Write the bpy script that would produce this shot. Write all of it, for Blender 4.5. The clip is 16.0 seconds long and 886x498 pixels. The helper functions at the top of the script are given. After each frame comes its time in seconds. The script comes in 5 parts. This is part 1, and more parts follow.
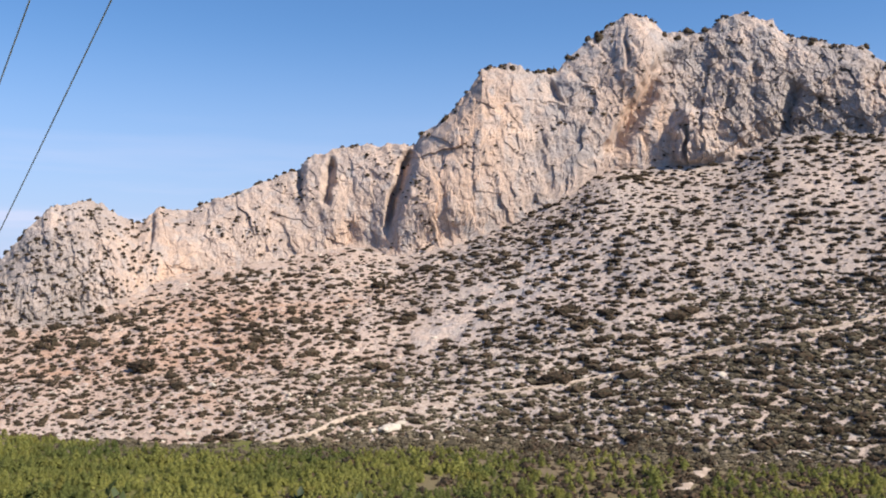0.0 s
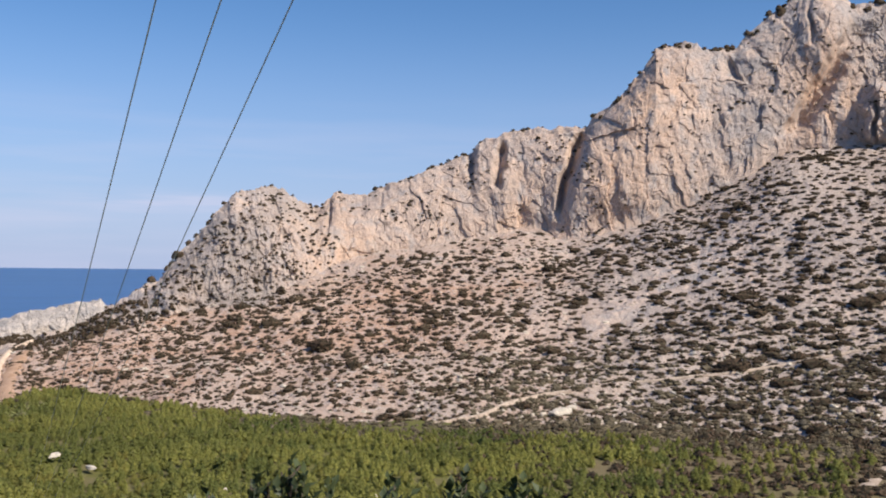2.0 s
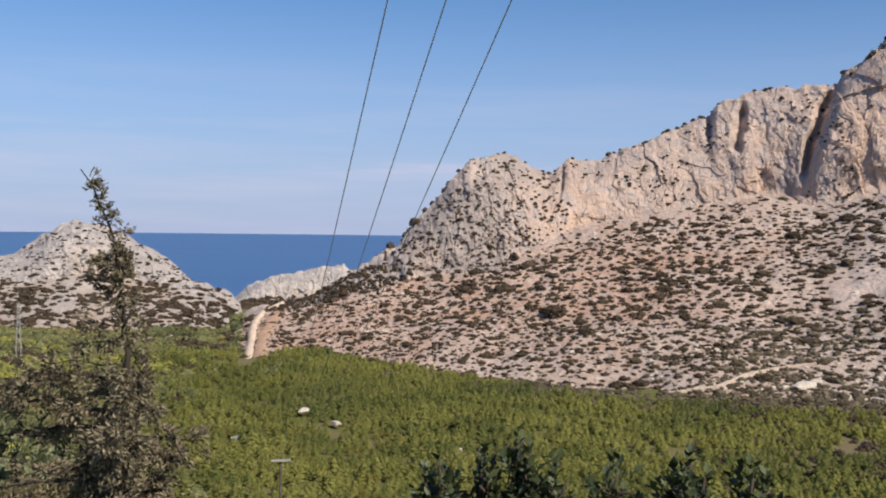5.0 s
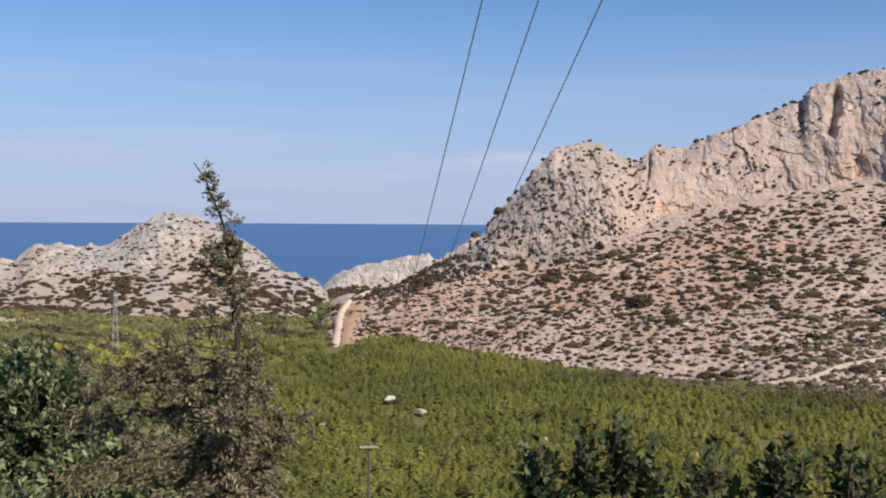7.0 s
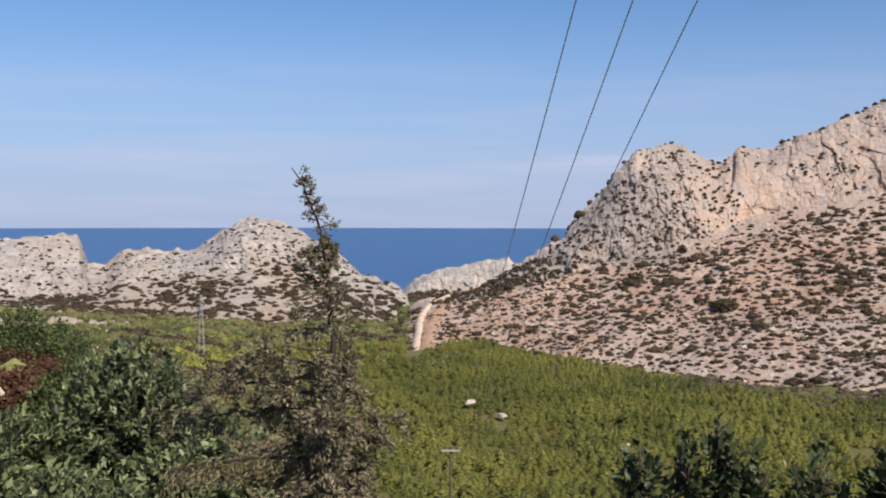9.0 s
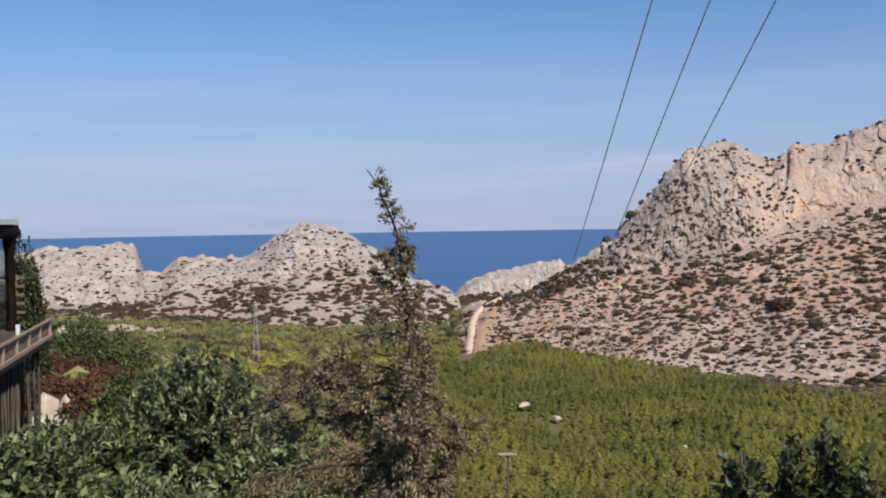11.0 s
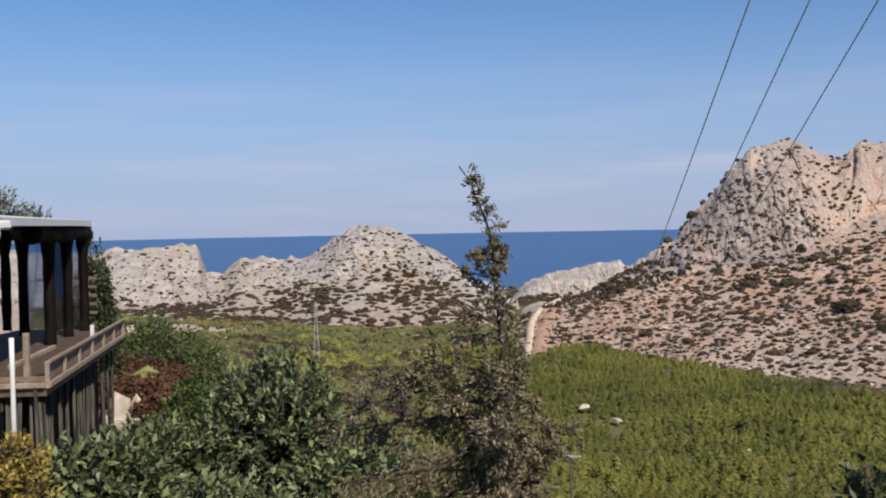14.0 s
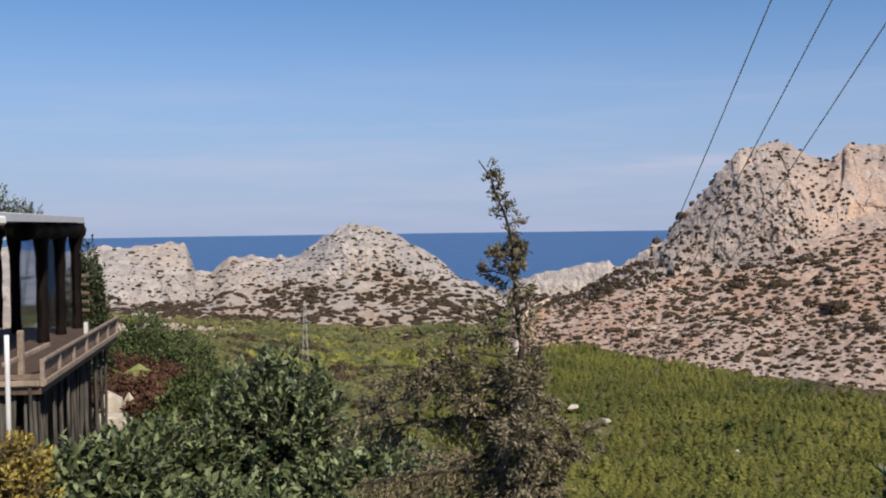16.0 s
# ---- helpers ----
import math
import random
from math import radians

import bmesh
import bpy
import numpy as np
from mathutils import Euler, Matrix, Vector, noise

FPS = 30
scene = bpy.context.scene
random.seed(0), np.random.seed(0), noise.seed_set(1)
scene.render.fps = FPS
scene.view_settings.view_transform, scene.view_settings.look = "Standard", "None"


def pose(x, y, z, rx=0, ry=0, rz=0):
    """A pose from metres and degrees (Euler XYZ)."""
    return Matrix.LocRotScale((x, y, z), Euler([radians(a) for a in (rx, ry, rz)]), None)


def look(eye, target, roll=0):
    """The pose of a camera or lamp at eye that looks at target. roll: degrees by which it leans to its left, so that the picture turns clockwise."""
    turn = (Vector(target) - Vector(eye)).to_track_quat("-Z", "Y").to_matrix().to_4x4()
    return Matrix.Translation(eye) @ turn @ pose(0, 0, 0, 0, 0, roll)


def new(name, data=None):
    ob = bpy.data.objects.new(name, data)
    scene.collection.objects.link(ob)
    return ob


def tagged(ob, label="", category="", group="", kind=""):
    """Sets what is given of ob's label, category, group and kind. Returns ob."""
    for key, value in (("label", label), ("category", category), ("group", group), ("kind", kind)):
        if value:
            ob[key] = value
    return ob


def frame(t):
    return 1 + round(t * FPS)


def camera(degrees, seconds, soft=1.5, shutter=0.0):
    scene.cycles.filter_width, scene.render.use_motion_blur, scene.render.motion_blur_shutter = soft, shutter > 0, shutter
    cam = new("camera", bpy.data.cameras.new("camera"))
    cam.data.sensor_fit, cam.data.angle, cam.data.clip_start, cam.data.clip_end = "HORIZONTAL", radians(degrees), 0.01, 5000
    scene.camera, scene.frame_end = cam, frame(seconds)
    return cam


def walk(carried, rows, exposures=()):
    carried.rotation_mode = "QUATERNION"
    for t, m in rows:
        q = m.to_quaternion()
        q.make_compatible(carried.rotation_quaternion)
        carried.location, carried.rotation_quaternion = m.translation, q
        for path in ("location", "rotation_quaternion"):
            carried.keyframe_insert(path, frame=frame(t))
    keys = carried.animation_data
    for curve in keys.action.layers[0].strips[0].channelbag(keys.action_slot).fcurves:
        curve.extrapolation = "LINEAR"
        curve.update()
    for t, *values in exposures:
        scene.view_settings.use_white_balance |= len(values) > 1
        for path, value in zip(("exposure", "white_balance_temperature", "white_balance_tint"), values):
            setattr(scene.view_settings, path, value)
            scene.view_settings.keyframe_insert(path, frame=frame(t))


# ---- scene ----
EXPOSURE = -0.06
cam = camera(46.8, 16.0, soft=2.0)
# seconds, x, y, z, yaw, pitch, roll
PATH = [
    (0.0, 0.254, 0.451, -0.069, -32.794, 1.613, 0.555),
    (0.5, 0.217, 0.407, -0.061, -30.779, 1.406, 0.609),
    (1.0, 0.200, 0.362, -0.055, -28.236, 1.126, 0.697),
    (1.5, 0.205, 0.317, -0.053, -25.778, 0.862, 0.850),
    (2.0, 0.204, 0.286, -0.050, -23.258, 0.573, 0.835),
    (2.5, 0.204, 0.264, -0.043, -20.458, 0.235, 0.960),
    (3.0, 0.206, 0.248, -0.035, -18.152, -0.074, 1.064),
    (3.5, 0.197, 0.234, -0.016, -15.692, -0.454, 1.100),
    (4.0, 0.188, 0.217, 0.005, -13.819, -0.762, 0.947),
    (4.5, 0.192, 0.193, 0.016, -11.860, -1.153, 0.848),
    (5.0, 0.207, 0.164, 0.015, -10.328, -1.486, 0.750),
    (7.5, 0.059, -0.011, 0.013, -4.575, -2.176, 0.404),
    (8.0, 0.026, -0.006, 0.015, -3.493, -2.161, 0.388),
    (8.5, 0.020, -0.015, 0.006, -2.225, -2.052, 0.300),
    (9.0, 0.004, 0.000, 0.006, -1.158, -1.934, 0.130),
    (11.5, -0.225, 0.189, -0.015, 2.101, -1.732, -1.063),
    (12.0, -0.263, 0.206, -0.020, 2.511, -1.781, -1.154),
    (12.5, -0.299, 0.236, -0.017, 3.111, -1.790, -1.150),
    (13.0, -0.322, 0.263, -0.019, 3.786, -1.745, -0.988),
    (13.5, -0.363, 0.288, -0.018, 4.509, -1.660, -1.129),
    (14.0, -0.410, 0.327, -0.022, 4.922, -1.632, -1.072),
    (14.5, -0.473, 0.355, -0.036, 5.063, -1.657, -1.084),
    (15.0, -0.536, 0.395, -0.036, 4.844, -1.722, -1.160),
    (15.5, -0.575, 0.446, -0.039, 4.552, -1.738, -1.039),
    (16.0, -0.603, 0.468, -0.046, 4.310, -1.656, -0.752),
]
walk(cam, [(t, pose(x, y, z, 90 + pitch, 0, yaw) @ pose(0, 0, 0, 0, 0, roll)) for t, x, y, z, yaw, pitch, roll in PATH],
     exposures=[(0.0, EXPOSURE + 0.36), (1.0, EXPOSURE + 0.31), (2.0, EXPOSURE + 0.12), (3.0, EXPOSURE - 0.02), (5.0, EXPOSURE + 0.0), (9.0, EXPOSURE + 0.02), (12.5, EXPOSURE - 0.12), (16.0, EXPOSURE - 0.12)])

# ---- sky and sun ----
SUN_AZ, SUN_EL = 146.0, 42.0   # degrees clockwise from +y, and above the horizon
world = bpy.data.worlds.new("sky")
scene.world = world
world.use_nodes = True
wt = world.node_tree
sky = wt.nodes.new("ShaderNodeTexSky")
sky.sky_type, sky.sun_disc = "NISHITA", False
sky.sun_elevation, sky.sun_rotation = radians(SUN_EL), radians(SUN_AZ)
sky.altitude, sky.air_density, sky.dust_density, sky.ozone_density = 300, 1.0, 0.1, 4.0
back = wt.nodes["Background"]
back.inputs["Strength"].default_value = 0.088
# thin streaks of high cloud low over the sea
co = wt.nodes.new("ShaderNodeTexCoord")
mp = wt.nodes.new("ShaderNodeMapping")
mp.inputs["Scale"].default_value = (2.2, 2.2, 26.0)
nz = wt.nodes.new("ShaderNodeTexNoise")
nz.inputs["Scale"].default_value, nz.inputs["Detail"].default_value = 1.6, 5.0
rp = wt.nodes.new("ShaderNodeMapRange")
rp.inputs["From Min"].default_value, rp.inputs["From Max"].default_value = 0.44, 0.70
sp = wt.nodes.new("ShaderNodeSeparateXYZ")
lo = wt.nodes.new("ShaderNodeMapRange")
lo.inputs["From Min"].default_value, lo.inputs["From Max"].default_value = 0.16, 0.06
mu = wt.nodes.new("ShaderNodeMath")
mu.operation = "MULTIPLY"
mu2 = wt.nodes.new("ShaderNodeMath")
mu2.operation = "MULTIPLY"
mu2.inputs[1].default_value = 0.35
mx = wt.nodes.new("ShaderNodeMix")
mx.data_type = "RGBA"
mx.inputs[7].default_value = (7.4, 7.4, 9.4, 1)
L = wt.links.new
L(co.outputs["Generated"], mp.inputs["Vector"]), L(mp.outputs[0], nz.inputs["Vector"]), L(nz.outputs["Fac"], rp.inputs["Value"])
L(co.outputs["Generated"], sp.inputs[0]), L(sp.outputs["Z"], lo.inputs["Value"])
L(rp.outputs[0], mu.inputs[0]), L(lo.outputs[0], mu.inputs[1]), L(mu.outputs[0], mu2.inputs[0])
# a long thin cloud above the pass
band = wt.nodes.new("ShaderNodeMapRange")
band.interpolation_type = "SMOOTHSTEP"
band.inputs["From Min"].default_value, band.inputs["From Max"].default_value = 0.016, 0.0
gap = wt.nodes.new("ShaderNodeMath")
gap.operation = "SUBTRACT"
gap.inputs[1].default_value = 0.052
size_ = wt.nodes.new("ShaderNodeMath")
size_.operation = "ABSOLUTE"
side_ = wt.nodes.new("ShaderNodeMapRange")
side_.interpolation_type = "SMOOTHSTEP"
side_.inputs["From Min"].default_value, side_.inputs["From Max"].default_value = 0.16, 0.0
mid_x = wt.nodes.new("ShaderNodeMath")
mid_x.operation = "SUBTRACT"
mid_x.inputs[1].default_value = 0.165
abs_x = wt.nodes.new("ShaderNodeMath")
abs_x.operation = "ABSOLUTE"
streak_ = wt.nodes.new("ShaderNodeMath")
streak_.operation = "MULTIPLY"
wisp = wt.nodes.new("ShaderNodeMapRange")
wisp.inputs["From Min"].default_value, wisp.inputs["From Max"].default_value = 0.38, 0.62
wispy = wt.nodes.new("ShaderNodeMath")
wispy.operation = "MULTIPLY"
both = wt.nodes.new("ShaderNodeMath")
both.operation, both.use_clamp = "MULTIPLY_ADD", True
both.inputs[1].default_value = 1.0
L(sp.outputs["Z"], gap.inputs[0]), L(gap.outputs[0], size_.inputs[0]), L(size_.outputs[0], band.inputs["Value"])
L(sp.outputs["X"], mid_x.inputs[0]), L(mid_x.outputs[0], abs_x.inputs[0]), L(abs_x.outputs[0], side_.inputs["Value"])
L(band.outputs[0], streak_.inputs[0]), L(side_.outputs[0], streak_.inputs[1])
L(nz.outputs["Fac"], wisp.inputs["Value"]), L(wisp.outputs[0], wispy.inputs[0]), L(streak_.outputs[0], wispy.inputs[1])
L(wispy.outputs[0], both.inputs[0]), L(mu2.outputs[0], both.inputs[2]), L(both.outputs[0], mx.inputs[0])
# pale haze towards the horizon
hz = wt.nodes.new("ShaderNodeMapRange")
hz.interpolation_type = "SMOOTHSTEP"
hz.inputs["From Min"].default_value, hz.inputs["From Max"].default_value = 0.26, -0.03
hz.inputs["To Max"].default_value = 0.85
hm = wt.nodes.new("ShaderNodeMix")
hm.data_type = "RGBA"
hm.inputs[7].default_value = (4.75, 5.55, 8.5, 1)
L(sp.outputs["Z"], hz.inputs["Value"]), L(hz.outputs[0], hm.inputs[0])
tn = wt.nodes.new("ShaderNodeMix")
tn.data_type, tn.blend_type = "RGBA", "MULTIPLY"
tn.inputs[0].default_value, tn.inputs[7].default_value = 1.0, (0.77, 1.03, 1.29, 1)
L(sky.outputs[0], tn.inputs[6]), L(tn.outputs[2], hm.inputs[6])
L(hm.outputs[2], mx.inputs[6]), L(mx.outputs[2], back.inputs["Color"])

sun = new("sun", bpy.data.lights.new("sun", "SUN"))
sun.data.energy, sun.data.angle, sun.data.color = 5.4, radians(0.5), (1.0, 0.90, 0.77)
sun.matrix_world = look((0, 0, 0), (-math.sin(radians(SUN_AZ)) * math.cos(radians(SUN_EL)), -math.cos(radians(SUN_AZ)) * math.cos(radians(SUN_EL)), -math.sin(radians(SUN_EL))))

# ---- materials ----
def blank(name, rough=0.85, spec=0.2):
    """A principled material: returns it with a node maker and a linker."""
    m = bpy.data.materials.new(name)
    m.use_nodes = True
    b = m.node_tree.nodes["Principled BSDF"]
    b.inputs["Roughness"].default_value = rough
    b.inputs["Specular IOR Level"].default_value = spec
    return m, m.node_tree, b


def noise_node(nt, scale, detail=4.0, stretch=(1, 1, 1), rough=0.55):
    c = nt.nodes.new("ShaderNodeNewGeometry")
    mp_ = nt.nodes.new("ShaderNodeMapping")
    mp_.inputs["Scale"].default_value = stretch
    n = nt.nodes.new("ShaderNodeTexNoise")
    n.inputs["Scale"].default_value, n.inputs["Detail"].default_value, n.inputs["Roughness"].default_value = scale, detail, rough
    nt.links.new(c.outputs["Position"], mp_.inputs["Vector"])
    nt.links.new(mp_.outputs[0], n.inputs["Vector"])
    return n.outputs["Fac"]


def ramp(nt, value, lo_, hi_):
    r = nt.nodes.new("ShaderNodeMapRange")
    r.interpolation_type = "SMOOTHSTEP"
    r.inputs["From Min"].default_value, r.inputs["From Max"].default_value = lo_, hi_
    nt.links.new(value, r.inputs["Value"])
    return r.outputs[0]


def times_(nt, a, b):
    r = nt.nodes.new("ShaderNodeMath")
    r.operation = "MULTIPLY"
    for k, v in enumerate((a, b)):
        if isinstance(v, (int, float)):
            r.inputs[k].default_value = v
        else:
            nt.links.new(v, r.inputs[k])
    return r.outputs[0]


def blend(nt, fac, a, b, mode="MIX"):
    r = nt.nodes.new("ShaderNodeMix")
    r.data_type, r.blend_type = "RGBA", mode
    for k, v in ((0, fac), (6, a), (7, b)):
        if isinstance(v, (int, float)):
            r.inputs[k].default_value = v
        elif isinstance(v, tuple):
            r.inputs[k].default_value = (*v, 1)
        else:
            nt.links.new(v, r.inputs[k])
    return r.outputs[2]


def attr(nt, name):
    a = nt.nodes.new("ShaderNodeAttribute")
    a.attribute_name = name
    return a.outputs["Fac"]


def bump(nt, b, height, strength, distance):
    k = nt.nodes.new("ShaderNodeBump")
    k.inputs["Strength"].default_value, k.inputs["Distance"].default_value = strength, distance
    nt.links.new(height, k.inputs["Height"])
    nt.links.new(k.outputs[0], b.inputs["Normal"])


def island(nt):
    return nt.nodes.new("ShaderNodeNewGeometry").outputs["Random Per Island"]


def make_rock(name, grey, tan, ochre, soil, red, streak=0.5):
    """Limestone hill: bare rock where 'rock' is 1, soil and rubble where it is 0; 'warm' turns rock ochre and soil red."""
    m, nt, b = blank(name, 0.92, 0.15)
    big, mid_, fine = noise_node(nt, 0.02, 4), noise_node(nt, 0.11, 6), noise_node(nt, 0.6, 6, rough=0.65)
    tall = noise_node(nt, 0.16, 5, (1, 1, 0.16))
    warm, rock = attr(nt, "warm"), attr(nt, "rock")
    r1 = blend(nt, ramp(nt, mid_, 0.42, 0.58), tuple(0.9 * c for c in grey), tan)
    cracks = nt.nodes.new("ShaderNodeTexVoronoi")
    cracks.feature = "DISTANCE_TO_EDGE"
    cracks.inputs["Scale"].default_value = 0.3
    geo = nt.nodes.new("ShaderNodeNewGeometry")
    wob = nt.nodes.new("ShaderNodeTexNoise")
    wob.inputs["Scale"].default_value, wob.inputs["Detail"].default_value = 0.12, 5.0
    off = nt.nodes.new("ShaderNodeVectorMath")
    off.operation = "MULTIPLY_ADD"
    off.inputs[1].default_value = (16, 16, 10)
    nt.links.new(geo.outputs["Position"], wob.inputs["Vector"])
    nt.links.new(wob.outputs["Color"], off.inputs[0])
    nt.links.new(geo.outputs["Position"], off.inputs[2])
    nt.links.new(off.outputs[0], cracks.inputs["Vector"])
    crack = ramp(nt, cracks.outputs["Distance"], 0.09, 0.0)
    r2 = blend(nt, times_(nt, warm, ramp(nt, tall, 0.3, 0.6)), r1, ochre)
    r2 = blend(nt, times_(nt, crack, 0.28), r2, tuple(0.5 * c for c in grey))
    r3 = blend(nt, times_(nt, ramp(nt, tall, 0.53, 0.66), streak), r2, tuple(0.5 * c for c in grey))
    s1 = blend(nt, warm, soil, red)
    s2 = blend(nt, times_(nt, ramp(nt, fine, 0.44, 0.60), times_(nt, ramp(nt, mid_, 0.34, 0.62), 0.75)), s1, grey)
    s3 = blend(nt, times_(nt, ramp(nt, big, 0.46, 0.62), 0.5), s2, tuple(0.95 * c for c in tan))
    # weathered grey rock, and painted shade on the mountain's right wall
    r4 = blend(nt, times_(nt, attr(nt, "weather_shade"), ramp(nt, mid_, 0.25, 0.6)), r3, (0.292, 0.256, 0.236))
    out = blend(nt, rock, s3, r4)
    nt.links.new(blend(nt, 0.42, out, blend(nt, fine, (0.25, 0.25, 0.25), (0.85, 0.85, 0.85)), "OVERLAY"), b.inputs["Base Color"])
    k = nt.nodes.new("ShaderNodeMath")
    k.operation = "ADD"
    nt.links.new(fine, k.inputs[0])
    nt.links.new(mid_, k.inputs[1])
    bump(nt, b, k.outputs[0], 0.8, 1.3)
    return m


def make_leaf(name, dark, light, rough=0.6, spec=0.3, dry=None, part_dry=0.0, translucent=0.0, clump=0.0, broad=0.0, patches=()):
    """Foliage with a colour of its own for every leaf or clump."""
    m, nt, b = blank(name, rough, spec)
    i = island(nt)
    c = blend(nt, i, dark, light)
    if dry:
        c = blend(nt, times_(nt, ramp(nt, noise_node(nt, 1.3, 3), 0.62 - part_dry, 0.70 - part_dry), 0.85), c, dry)
    if clump:
        c = blend(nt, 0.6, c, blend(nt, ramp(nt, noise_node(nt, clump, 4), 0.35, 0.65), (0.22, 0.22, 0.22), (0.8, 0.8, 0.8)), "OVERLAY")
    if broad:
        c = blend(nt, 0.5, c, blend(nt, ramp(nt, noise_node(nt, broad, 4), 0.35, 0.65), (0.26, 0.30, 0.3), (0.74, 0.70, 0.64)), "OVERLAY")
    for size, lo_, hi_, tone in patches:
        c = blend(nt, times_(nt, ramp(nt, noise_node(nt, size, 4), lo_, hi_), 0.7), c, tone)
    nt.links.new(c, b.inputs["Base Color"])
    if translucent:
        t = nt.nodes.new("ShaderNodeBsdfTranslucent")
        mixer = nt.nodes.new("ShaderNodeMixShader")
        mixer.inputs[0].default_value = translucent
        nt.links.new(c, t.inputs["Color"])
        nt.links.new(b.outputs[0], mixer.inputs[1])
        nt.links.new(t.outputs[0], mixer.inputs[2])
        nt.links.new(mixer.outputs[0], nt.nodes["Material Output"].inputs["Surface"])
    return m


def make_plain(name, a, c, scale=6.0, rough=0.7, spec=0.3, stretch=(1, 1, 1), relief=0.004, metal=0.0):
    """Two tones of one material mixed by grain and by larger stains."""
    m, nt, b = blank(name, rough, spec)
    b.inputs["Metallic"].default_value = metal
    f = noise_node(nt, scale, 6, stretch)
    g = noise_node(nt, scale * 0.17, 3, stretch)
    col = blend(nt, ramp(nt, f, 0.3, 0.7), a, c)
    nt.links.new(blend(nt, 0.4, col, blend(nt, g, (0.2, 0.2, 0.2), (0.8, 0.8, 0.8)), "OVERLAY"), b.inputs["Base Color"])
    bump(nt, b, f, 0.6, relief)
    return m


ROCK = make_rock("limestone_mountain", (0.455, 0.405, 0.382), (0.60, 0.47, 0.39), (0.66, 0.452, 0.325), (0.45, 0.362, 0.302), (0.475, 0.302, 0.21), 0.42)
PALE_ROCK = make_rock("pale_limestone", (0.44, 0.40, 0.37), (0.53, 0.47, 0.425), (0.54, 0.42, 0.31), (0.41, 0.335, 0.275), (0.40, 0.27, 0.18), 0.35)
STONE = make_plain("white_stone", (0.44, 0.39, 0.32), (0.68, 0.60, 0.50), 1.5, 0.9, 0.15, relief=0.05)
SLOPE_TRACK = make_plain("stony_track", (0.38, 0.295, 0.23), (0.55, 0.445, 0.355), 0.5, 0.95, 0.1, relief=0.05)
DIRT = make_plain("dirt_track", (0.58, 0.45, 0.33), (0.72, 0.58, 0.45), 0.5, 0.95, 0.1, relief=0.05)
CUT = make_plain("cut_bank", (0.40, 0.25, 0.16), (0.50, 0.34, 0.24), 0.4, 0.95, 0.1, relief=0.1)
SHRUB = make_leaf("shrub_leaves", (0.022, 0.020, 0.013), (0.068, 0.056, 0.036), 0.85, 0.1, dry=(0.10, 0.064, 0.042), part_dry=0.14, clump=1.2)
PINE = make_leaf("young_pine_needles", (0.205, 0.218, 0.062), (0.315, 0.318, 0.10), 0.8, 0.1, dry=(0.235, 0.215, 0.09), part_dry=0.05, translucent=0.5, broad=0.035, patches=((0.028, 0.54, 0.66, (0.12, 0.155, 0.052)), (0.09, 0.56, 0.68, (0.265, 0.235, 0.065))))
HEATH = make_leaf("dry_heath", (0.07, 0.058, 0.036), (0.17, 0.14, 0.095), 0.85, 0.1, clump=1.0)
YELLOW_PINE = make_leaf("yellow_green_leaves", (0.15, 0.155, 0.036), (0.24, 0.23, 0.056), 0.8, 0.1, clump=1.0)
MACCHIA = make_leaf("green_scrub_leaves", (0.070, 0.082, 0.031), (0.172, 0.182, 0.068), 0.8, 0.1, dry=(0.20, 0.165, 0.085), part_dry=0.10, clump=1.0, patches=((0.035, 0.50, 0.62, (0.062, 0.072, 0.034)), (0.06, 0.56, 0.66, (0.20, 0.17, 0.07))))


def make_ground():
    m, nt, b = blank("valley_soil", 0.95, 0.1)
    n1, n2 = noise_node(nt, 0.05, 5), noise_node(nt, 0.9, 6)
    c = blend(nt, ramp(nt, n1, 0.4, 0.6), (0.13, 0.14, 0.035), (0.18, 0.155, 0.07))
    c = blend(nt, attr(nt, "dry"), c, blend(nt, ramp(nt, n2, 0.35, 0.65), (0.17, 0.12, 0.082), (0.25, 0.19, 0.14)))
    c = blend(nt, times_(nt, ramp(nt, n2, 0.45, 0.7), 0.6), c, (0.13, 0.115, 0.05))
    nt.links.new(c, b.inputs["Base Color"])
    bump(nt, b, n2, 0.7, 0.4)
    return m


def make_sea():
    m, nt, b = blank("sea_water", 0.3, 0.22)
    n = noise_node(nt, 0.004, 5, (1, 2.5, 1))
    nt.links.new(blend(nt, ramp(nt, n, 0.35, 0.65), (0.011, 0.066, 0.205), (0.017, 0.084, 0.245)), b.inputs["Base Color"])
    bump(nt, b, noise_node(nt, 0.06, 5), 0.2, 1.0)
    return m


GROUND, SEA = make_ground(), make_sea()

# ---- geometry helpers ----
rng = np.random.default_rng(7)


def lattice(ix, iy, iz, seed):
    h = (ix * 374761393 + iy * 668265263 + iz * 2147483647 + seed * 1274126177) & 0xFFFFFFFF
    h = ((h ^ (h >> 13)) * 1274126177) & 0xFFFFFFFF
    h = ((h ^ (h >> 15)) * 2246822519) & 0xFFFFFFFF
    return ((h ^ (h >> 16)) & 0xFFFF) / 65535.0


def vnoise(p, seed=0):
    """Smooth value noise, 0 to 1, for an array of points."""
    i = np.floor(p).astype(np.int64)
    f = p - i
    f = f * f * (3 - 2 * f)
    out = 0
    for dx in (0, 1):
        for dy in (0, 1):
            for dz in (0, 1):
                w = (f[..., 0] if dx else 1 - f[..., 0]) * (f[..., 1] if dy else 1 - f[..., 1]) * (f[..., 2] if dz else 1 - f[..., 2])
                out = out + w * lattice(i[..., 0] + dx, i[..., 1] + dy, i[..., 2] + dz, seed)
    return out


